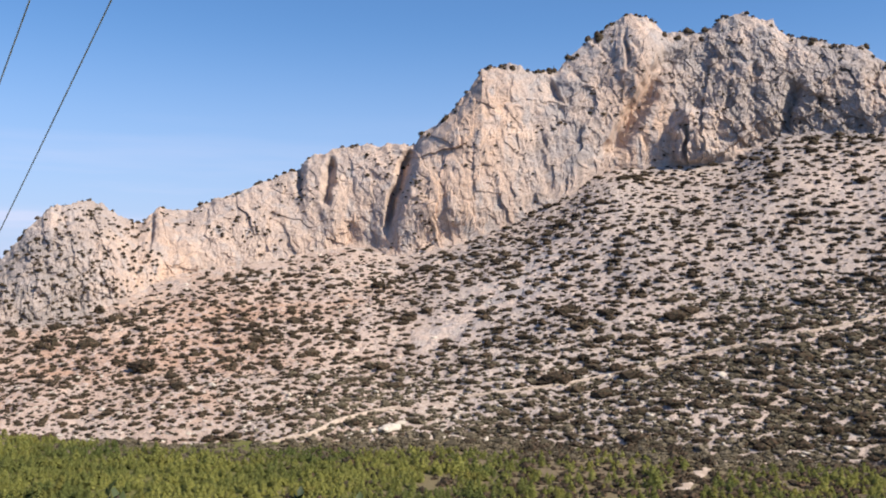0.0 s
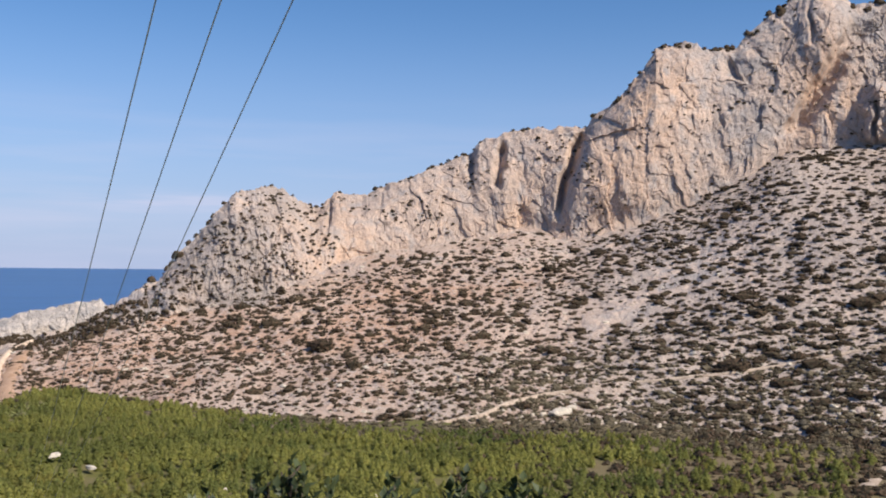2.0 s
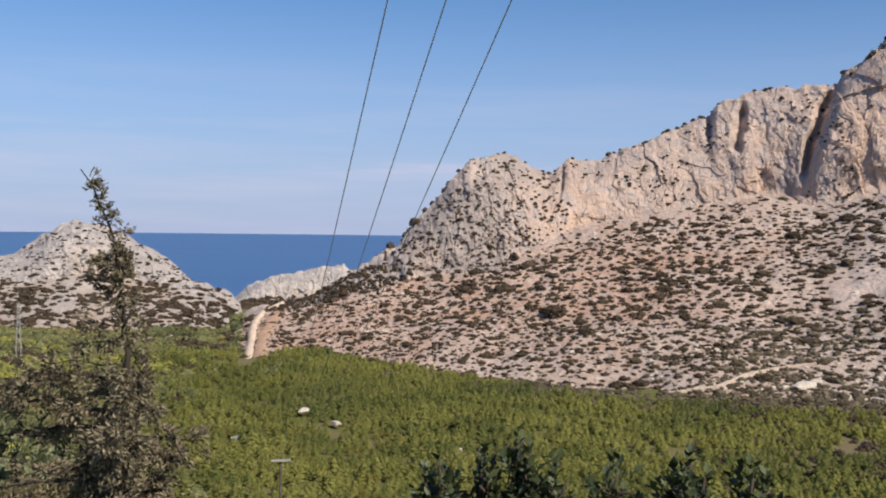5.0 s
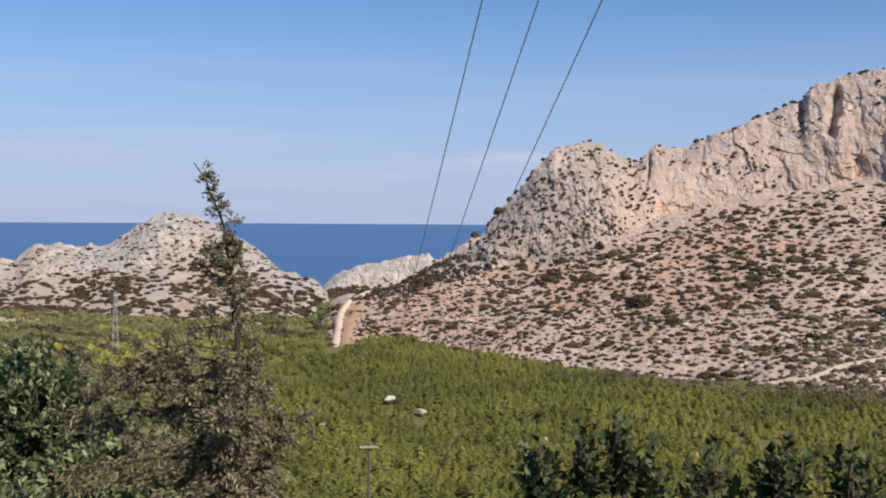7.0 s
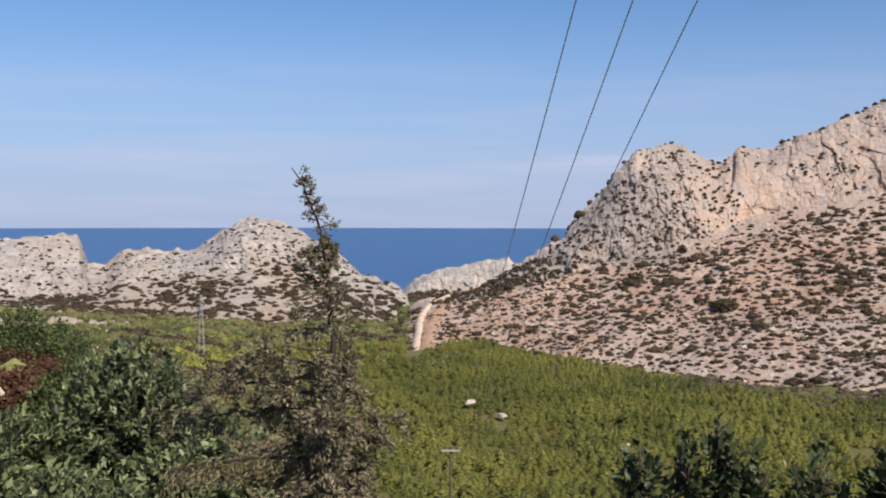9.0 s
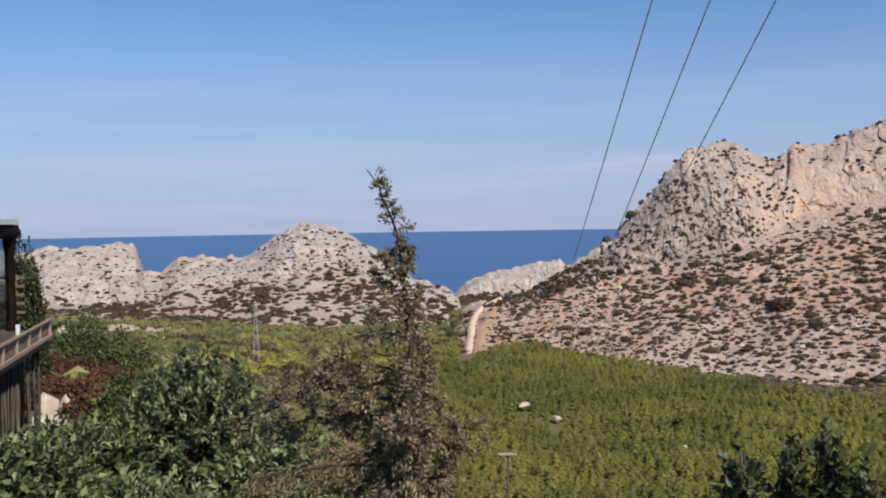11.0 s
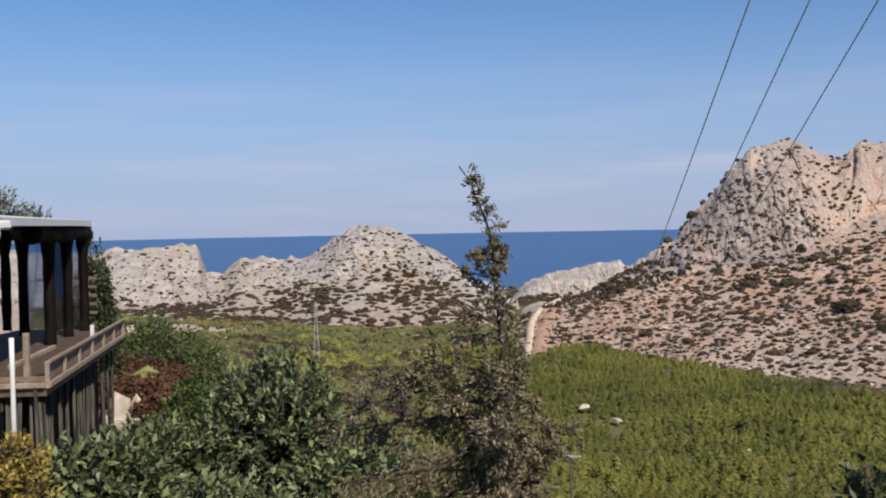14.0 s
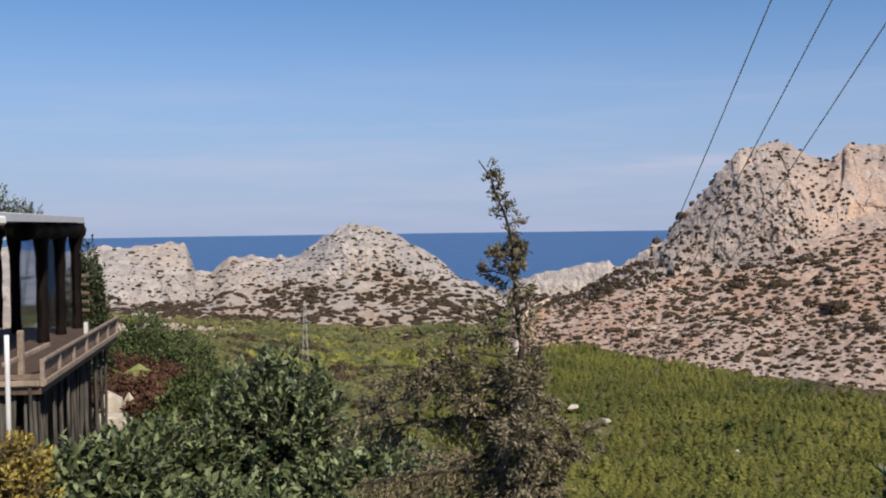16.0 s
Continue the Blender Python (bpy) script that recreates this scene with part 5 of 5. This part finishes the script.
leafy("pistachio_bush", [(1.11, 5.16, -1.42, 0.15, 0.20, 0.26), (1.33, 5.10, -1.34, 0.14, 0.15, 0.26), (1.51, 5.08, -1.29, 0.12, 0.15, 0.29), (1.67, 5.05, -1.42, 0.13, 0.15, 0.25), (1.93, 4.94, -1.37, 0.14, 0.15, 0.27), (2.11, 4.90, -1.54, 0.16, 0.15, 0.22), (2.27, 4.82, -1.36, 0.14, 0.15, 0.27), (2.55, 4.68, -1.40, 0.15, 0.15, 0.26), (2.76, 4.60, -1.58, 0.16, 0.15, 0.24), (2.93, 4.46, -1.50, 0.14, 0.15, 0.26), (1.55, 5.00, -1.95, 0.50, 0.40, 0.24), (2.50, 4.70, -1.98, 0.50, 0.40, 0.24)],
      260, 11, 0.06, 15, DARK_LEAF, "dark green leathery-leaved bush growing below the terrace", "bush", (1.9, 5.0, -4.0), span=0.26, up=0.7, broad=0.32, single=200)
leafy("yellow_bush", [(-4.46, 7.75, -2.02, 0.36, 0.40, 0.42), (-5.11, 7.40, -1.85, 0.50, 0.40, 0.40), (-4.26, 7.60, -2.42, 0.36, 0.40, 0.36), (-4.96, 7.20, -2.40, 0.50, 0.40, 0.50)],
      750, 13, 0.055, 25, GOLD, "bush with yellowed leaves below the wooden deck", "bush", (-4.75, 7.5, -4.1), span=0.3)
for k, (az_, d_, w_, h_, m_, lab) in enumerate(((-21.9, 29.5, 0.9, 0.55, RUST, "rust-red dry shrub on the hillside"), (-23.0, 30.5, 1.0, 0.6, RUST, "rust-red dry shrub on the hillside"), (-21.2, 27.5, 0.7, 0.4, RUST, "rust-red dry shrub on the hillside"), (-19.6, 27, 0.9, 0.7, GREEN, "green shrub on the hillside beside the house"), (-18.3, 25, 0.9, 0.6, GREEN, "green shrub on the hillside beside the house"), (-17.0, 26, 1.1, 0.7, GREEN, "green shrub on the hillside beside the house"), (-21.0, 23.5, 0.6, 0.4, GREEN, "green shrub on the hillside beside the house"), (-21.3, 37, 1.3, 0.5, RUST, "rust-red dry shrub on the hillside"), (-20.6, 34, 1.4, 0.45, RUST, "rust-red dry shrub on the hillside"), (-19.6, 31, 1.1, 0.35, RUST, "rust-red dry shrub on the hillside"), (-22.9, 38, 1.2, 0.55, RUST, "rust-red dry shrub on the hillside"), (-21.6, 40, 1.7, 1.5, GREEN, "green shrub on the hillside beside the house"), (-20.0, 38, 1.7, 1.3, GREEN, "green shrub on the hillside beside the house"), (-18.6, 36, 1.5, 1.1, GREEN, "green shrub on the hillside beside the house"), (-19.2, 30, 1.0, 0.9, GREEN, "green shrub on the hillside beside the house"), (-17.4, 32, 1.5, 0.8, GREEN, "green shrub on the hillside beside the house"), (-23.9, 31, 0.55, 2.9, DARK_LEAF, "tall dark shrub growing close to the house"), (-24.4, 33, 0.75, 3.4, DARK_LEAF, "tall dark shrub growing close to the house"))):
    q = on_ground(az_, d_)
    leafy("shrub", [(q[0] + w_ * 1.25 * a, q[1] + w_ * b, q[2] + h_ * c, w_ * 0.6, w_ * 0.6, h_ * 0.55) for a, b, c in ((0.35, 0, 0.5), (-0.35, 0.1, 0.55), (0, -0.3, 0.45), (0.05, 0.2, 0.85))], 230, 9, 0.13, 300 + k, m_, lab, "shrub", tuple(q), span=0.5)
q = on_ground(-27.5, 36.0)
leafy("olive_tree", [(q[0] - 1.7, q[1], -0.1, 1.3, 1.2, 0.9), (q[0] - 0.2, q[1] + 0.3, 0.0, 1.1, 1.1, 0.75), (q[0] - 1.1, q[1], 0.55, 1.0, 1.0, 0.75), (q[0] + 0.5, q[1], -0.2, 0.7, 0.8, 0.5)], 260, 9, 0.14, 80, make_leaf("olive_leaves", (0.11, 0.13, 0.09), (0.22, 0.25, 0.19), 0.6, 0.3), "grey-green olive tree standing behind the house", "tree", tuple(q), span=0.7)


def conifer():
    """A slender, half-dry conifer with a bare leader and drooping sprays."""
    r_ = np.random.default_rng(9)
    t = thing("conifer", (-0.45, 7.2, -5.8), "slender half-dry conifer with a sparse bent top", "tree")
    tz = np.array([-5.9, -4.0, -2.6, -1.75, -1.0, -0.5, -0.1, 0.10, 0.24, 0.31])
    tx = np.array([-0.45, -0.48, -0.52, -0.55, -0.60, -0.63, -0.675, -0.735, -0.785, -0.85])
    ty = np.array([7.2, 7.15, 7.1, 7.05, 7.0, 6.9, 6.8, 6.75, 6.7, 6.7])
    zz = np.linspace(-5.9, 0.31, 60)
    trunk = np.stack([np.interp(zz, tz, tx), np.interp(zz, tz, ty), zz], -1)
    trunk[1:-1] += r_.normal(size=(58, 3)) * [0.008, 0.008, 0]
    part("trunk", mesh_of("trunk", *tube(trunk, np.interp(zz, [-5.9, -1.5, -0.8, -0.3, 0.42], [0.07, 0.032, 0.02, 0.010, 0.002]), 8, 0.5), CONIFER_BARK), t)
    limbs, bases, ways, sizes = [], [], [], []
    h = -4.6
    k = 0
    while h < 0.27:
        a = k * 2.4 + r_.uniform(-0.5, 0.5)
        west = np.interp(h, [-4.6, -2.0, -1.7, -1.3, -1.2, -1.08, -0.95, -0.75, -0.6, -0.52, -0.40, -0.30, -0.22, 0.0, 0.3], [1.3, 1.3, 1.25, 1.22, 1.15, 0.9, 0.48, 0.46, 0.24, 0.28, 0.36, 0.34, 0.08, 0.06, 0.03])
        east = np.interp(h, [-4.6, -2.0, -1.7, -1.3, -1.2, -1.0, -0.6, -0.4, -0.2, -0.1, 0.02, 0.12, 0.3], [0.9, 0.62, 0.47, 0.40, 0.42, 0.24, 0.16, 0.07, 0.10, 0.17, 0.07, 0.10, 0.03])
        f = 0.5 - 0.5 * math.cos(a)
        reach = (west * f + east * (1 - f)) * r_.uniform(0.55, 1.1)
        if h < -1.0 and f < 0.4 and k % 3:
            reach *= 0.45
        o = np.array([math.cos(a), math.sin(a), 0])
        c_ = np.array([np.interp(h, tz, tx), np.interp(h, tz, ty), h])
        lift = np.interp(h, [-3, -1.3, -0.5, 0.3], [0.05, 0.25, 0.35, 0.5])
        droop = np.interp(h, [-3, -1.3, 0.3], [-0.35, -0.18, 0.15])
        ss = np.linspace(0, 1, 8)[:, None]
        pts = c_ + o * reach * ss + [0, 0, reach] * (lift * ss + (droop - lift) * 0.6 * ss**2) + np.cumsum(r_.normal(size=(8, 3)) * 0.02 * reach, 0)
        limbs.append(tube(pts, np.linspace(max(0.004, 0.016 * reach), 0.003, 8), 5))
        n_tw = max(4, int(reach * (36 if -2.4 < h < -1.0 else 18)))
        tuft = -0.48 < h < -0.2
        n_tw = max(n_tw, 11) if tuft else n_tw
        for j in range(n_tw):
            f = r_.uniform(0.12 if reach > 0.3 else 0.05, 1.0)
            s_ = np.array([np.interp(f, ss[:, 0], pts[:, i]) for i in range(3)])
            w = o * 0.5 + unit(1, r_)[0] * 0.9 + [0, 0, 0.15 if h > -1.2 else -0.15]
            w /= np.linalg.norm(w)
            ln = r_.uniform(0.08, 0.2) * min(1.0, 0.2 + reach * 1.1)
            limbs.append(tube([s_, s_ + w * ln], [0.003, 0.0015], 3))
            m = 46 if h < -1.0 else 34 if tuft else 24 if h < -0.6 else 20
            g = r_.uniform(0.45, 1.0, m)[:, None]
            bases.append(s_ + w * ln * g + r_.normal(size=(m, 3)) * (0.022 if h < -0.5 else 0.012))
            ways.append(w * 0.9 + unit(m, r_) * 0.7 + [0, 0, 0.1 if h > -1.1 else -0.25])
            sizes.append(np.full(m, 1.0))
        h += np.interp(h, [-4.6, -2.5, -2.4, -1.35, -1.2, -0.6, -0.3, 0.3], [0.15, 0.15, 0.034, 0.036, 0.042, 0.05, 0.05, 0.045])
        k += 1
    part("branching", mesh_of("branching", *joined(limbs), CONIFER_BARK), t)["kind"] = "stuff"
    f = np.linspace(0, 1, 14)[:, None]
    bough = np.array([-0.55, 6.9, -1.66]) * (1 - f) + np.array([-1.58, 6.3, -1.60]) * f + [0, 0, 0.06] * np.sin(f * 3.0)
    m = 1500
    g = r_.uniform(0.12, 1.0, m)
    b2 = np.stack([np.interp(g, f[:, 0], bough[:, i]) for i in range(3)], -1) + r_.normal(size=(m, 3)) * [0.035, 0.035, 0.03] - np.abs(r_.normal(size=(m, 1))) * [0, 0, 0.06]
    w2 = np.array([-0.5, -0.4, -0.7]) + unit(m, r_) * 0.9
    dry = part("dry_bough", mesh_of("dry_bough", *tube(bough, np.linspace(0.016, 0.004, 14), 6), CONIFER_BARK), t, "drooping dead bough with brown needles")
    part("needles", mesh_of("needles", *leaves_at(b2, w2, unit(m, r_), r_.uniform(0.03, 0.06, m), np.full(m, 0.005)), DRY), dry)["kind"] = "stuff"
    b_, w_ = np.concatenate(bases), np.concatenate(ways)
    size = np.where(b_[:, 2] > -0.35, r_.uniform(0.02, 0.04, len(b_)), r_.uniform(0.026, 0.052, len(b_)))
    part("crown", mesh_of("crown", *leaves_at(b_, w_, unit(len(b_), r_), size, size * np.where(b_[:, 2] > -1.0, 0.18, 0.17)), CYPRESS), t)["kind"] = "stuff"


conifer()

# ---- house terrace on the hillside ----
N_, F_ = Vector((-7.48, 14.63, -2.27)), Vector((-8.99, 21.07, -2.27))      # outer edge of the deck, its near and far end
P2, P3, P4, P1 = Vector((-10.55, 21.1, 0)), Vector((-10.95, 22.8, 0)), Vector((-11.2, 24.2, 0)), Vector((-12.3, 23.4, 0))
W_ = Vector((-8.25, 14.5, -2.27))

deck = thing("deck", tuple(N_), "narrow brown wooden deck with a low parapet above grey log poles", "deck")
bm = bmesh.new()
pl = [Vector((p_.x, p_.y, -2.36)) for p_ in (W_, N_, F_)] + [Vector((-11.2, 24.6, -2.52)), Vector((-13.2, 24.8, -2.56)), Vector((-13.2, 15.0, -2.56))]
np_ = len(pl)
lo_v = [bm.verts.new(p_ - Vector((0, 0, 0.12))) for p_ in pl]
hi_v = [bm.verts.new(p_ - Vector((0, 0, 0.02))) for p_ in pl]
bm.faces.new(hi_v), bm.faces.new(lo_v[::-1])
for i in range(np_):
    bm.faces.new([lo_v[i], lo_v[(i + 1) % np_], hi_v[(i + 1) % np_], hi_v[i]])
bmesh.ops.recalc_face_normals(bm, faces=bm.faces)
part("floor_frame", from_bm("floor_frame", bm, DARK_PLANK), deck)
edge_dir = (F_ - N_).normalized()
out_ = Vector((edge_dir.y, -edge_dir.x, 0)).normalized()
span_ = (F_ - N_).length
for i in range(7):
    bm = bmesh.new()
    c_ = N_ + edge_dir * (span_ * i / 6) + out_ * 0.02
    beam(bm, c_ + Vector((0, 0, -0.10)), c_ + Vector((0, 0, 0.30)), 0.06, 0.06)
    part("parapet_post", from_bm("parapet_post", bm, RAIL_WOOD), deck, "paler wooden post of the parapet")
for h, d_ in ((0.29, 0.05), (-0.045, 0.08)):
    for a_, b_, o_ in ((N_, F_, out_), (N_, W_, Vector((0, -1, 0))))[:2 if h < 0 else 1]:
        bm = bmesh.new()
        beam(bm, a_ + Vector((0, 0, h)) + o_ * 0.05, b_ + Vector((0, 0, h)) + o_ * 0.05, 0.05, d_)
        part("rail", from_bm("rail", bm, RAIL_WOOD), deck, "paler wooden rail of the parapet")
for i in range(3):
    for a_, b_ in ((N_, F_), (N_, W_))[:2 if i == 0 else 1]:
        bm = bmesh.new()
        z_ = 0.04 + 0.085 * i
        beam(bm, a_ + Vector((0, 0, z_)), b_ + Vector((0, 0, z_)), 0.018, 0.08, 0.003)
        part("parapet_board", from_bm("parapet_board", bm, PLANK), deck)
bm = bmesh.new()
beam(bm, (-8.1, 14.75, -2.08), (-8.1, 16.2, -1.95), 0.06, 0.07)
part("handrail", from_bm("handrail", bm, RAIL_WOOD), deck)
r = np.random.default_rng(77)
for i in range(34):
    c_ = (N_ - out_ * 0.16).lerp(F_ - out_ * 0.16, i / 24 * 0.95) if i < 25 else (N_ - out_ * 0.1 + Vector((0, 0.16, 0))).lerp(W_ + Vector((0, 0.16, 0)), (i - 24.5) / 9)
    c_ = c_ + Vector((r.normal() * 0.03, r.normal() * 0.03, 0))
    g = on_ground(math.degrees(math.atan2(c_.x, c_.y)), math.hypot(c_.x, c_.y))[2] - 0.3
    pts = [(c_.x + r.normal() * 0.12, c_.y + r.normal() * 0.12, g), (c_.x + r.normal() * 0.03, c_.y, (g + c_.z) / 2), (c_.x, c_.y, c_.z - 0.11)]
    part("pole", mesh_of("pole", *tube(pts, np.array([0.036, 0.032, 0.028]) * r.uniform(0.6, 1.15), 7), POLE), deck, "grey weathered support pole")
# block added behind the poles, its colour standing in for the shade there
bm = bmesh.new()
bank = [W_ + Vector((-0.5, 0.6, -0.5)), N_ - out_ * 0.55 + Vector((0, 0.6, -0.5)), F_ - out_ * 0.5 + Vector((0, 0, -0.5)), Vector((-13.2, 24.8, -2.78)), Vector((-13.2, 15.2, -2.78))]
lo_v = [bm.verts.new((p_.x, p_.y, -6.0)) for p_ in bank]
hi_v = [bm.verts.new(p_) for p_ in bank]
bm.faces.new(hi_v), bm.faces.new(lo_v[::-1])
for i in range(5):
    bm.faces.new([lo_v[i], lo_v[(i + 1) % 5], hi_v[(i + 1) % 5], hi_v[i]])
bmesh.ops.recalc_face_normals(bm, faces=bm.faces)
tagged(new("shade_backing", from_bm("shade_backing", bm, DECK_SHADE)), "earth block added under the wooden deck, near black for the shade there", "bank", kind="structure")

house = thing("house", (-13, 22, -4.8), "house with a glazed terrace under a white flat roof", "house")
for i, c_ in enumerate((P1, P2, P3, P4, Vector((-13.9, 25.6, 0)), Vector((-12.6, 25.8, 0)))):
    pts = [(c_.x + 0.004 * math.sin(7 * z_ + i), c_.y, z_) for z_ in np.linspace(-2.66, -0.02, 12)]
    part("post", mesh_of("post", *tube(pts, 0.12 + 0.006 * np.sin(np.arange(12) * 1.7 + i) + np.interp(np.arange(12), [8, 11], [0, 0.09]), 10, 0.2, i), DARK_WOOD), house, "dark stained log post")
for a, b in ((P2 + (P2 - P4) * 0.42, P4 + (P4 - P2) * 0.12), (P1, P2), (P4, Vector((-13.9, 25.9, 0)))):
    tt = np.linspace(0, 1, 16)
    pts = [tuple(a.lerp(b, f_) + Vector((0, 0, -0.17 + 0.015 * math.sin(11 * f_)))) for f_ in tt]
    part("beam", mesh_of("beam", *tube(pts, 0.185 + 0.02 * np.sin(np.arange(16) * 2.1), 10, 0.4), DARK_WOOD), house, "dark stained log beam under the roof")
bm = bmesh.new()
ra, rb = P4 + (P4 - P2) * 0.16 + Vector((0.12, 0, 0.0)), Vector((-7.7, 13.0, 0.0))
rc, rd = Vector((-15.5, 13.0, 0.0)), Vector((-17.5, 26.0, 0.0))
quad = [ra, rb, rc, rd]
zs = (0.0, 0.03, 0.42, 0.45)
lo_v = [bm.verts.new((p_.x, p_.y, z_ - 0.01)) for p_, z_ in zip(quad, zs)]
hi_v = [bm.verts.new((p_.x, p_.y, z_ + 0.12)) for p_, z_ in zip(quad, zs)]
bm.faces.new(hi_v), bm.faces.new(lo_v[::-1])
for i in range(4):
    bm.faces.new([lo_v[i], lo_v[(i + 1) % 4], hi_v[(i + 1) % 4], hi_v[i]])
bmesh.ops.recalc_face_normals(bm, faces=bm.faces)
part("roof", from_bm("roof", bm, WHITE), house, "thin white flat roof")
for a, b in ((P1, P2), (P2, P3), (P3, P4)):
    bm = bmesh.new()
    beam(bm, a.lerp(b, 0.08) + Vector((0, 0, -1.3)), a.lerp(b, 0.92) + Vector((0, 0, -1.3)), 0.012, 1.95, 0.001)
    pane = part("pane", from_bm("pane", bm, glass_m), house, "large clear window pane")
    pane.visible_shadow = False
for k in range(5):
    bm = bmesh.new()
    z_ = -1.35 - 0.22 * k
    beam(bm, Vector((-11.5, 25.6, z_)), Vector((-12.7, 25.9, z_)), 0.05, 0.07)
    part("back_rail", from_bm("back_rail", bm, PLANK), house)
# the nearer white wall with its gutter
bm = bmesh.new()
beam(bm, (-8.16, 14.4, -2.6), (-12.5, 14.4, -2.6), 0.25, 5.1, 0.02)
part("wall", from_bm("wall", bm, PLASTER), house, "white plastered wall")
pipe = [(-7.74, 13.85, -0.02), (-7.74, 13.85, -0.12), (-7.78, 13.88, -0.2), (-7.90, 13.96, -0.27), (-7.97, 14.0, -0.38), (-7.98, 14.0, -0.6), (-7.99, 14.0, -2.55)]
part("downpipe", mesh_of("downpipe", *tube(pipe, np.full(7, 0.05), 10), WHITE), house, "white rain downpipe")
bm = bmesh.new()
beam(bm, (-7.75, 14.2, 0.02), (-8.1, 12.6, 0.02), 0.13, 0.13, 0.03)
part("gutter", from_bm("gutter", bm, WHITE), house, "white rain gutter")
g = on_ground(-28.5, 15.3)
tagged(new("fence_post", mesh_of("fence_post", *tube([(-7.39, 13.5, g[2] - 0.1), (-7.39, 13.5, -2.0), (-7.39, 13.5, -1.5)], [0.033, 0.033, 0.033], 10), WHITE)), "slim white fence post standing before the deck", "post")
bm = bmesh.new()
beam(bm, (-8.06, 15.2, -2.42), (-8.06, 15.2, -1.62), 0.085, 0.085, 0.01)
tagged(new("wooden_post", from_bm("wooden_post", bm, RAIL_WOOD)), "short square wooden post standing on the deck", "post")
bm = bmesh.new()
beam(bm, (-9.15, 20.0, -2.45), (-9.15, 20.0, -1.98), 0.07, 0.07, 0.01)
tagged(new("wooden_post", from_bm("wooden_post", bm, WHITE)), "short white post standing on the deck", "post")
boulder(np.array([-3.98, 7.4, -3.62]), np.array([0.34, 0.3, 0.95]), 0.5, 3, "pale limestone boulder below the yellow bush")
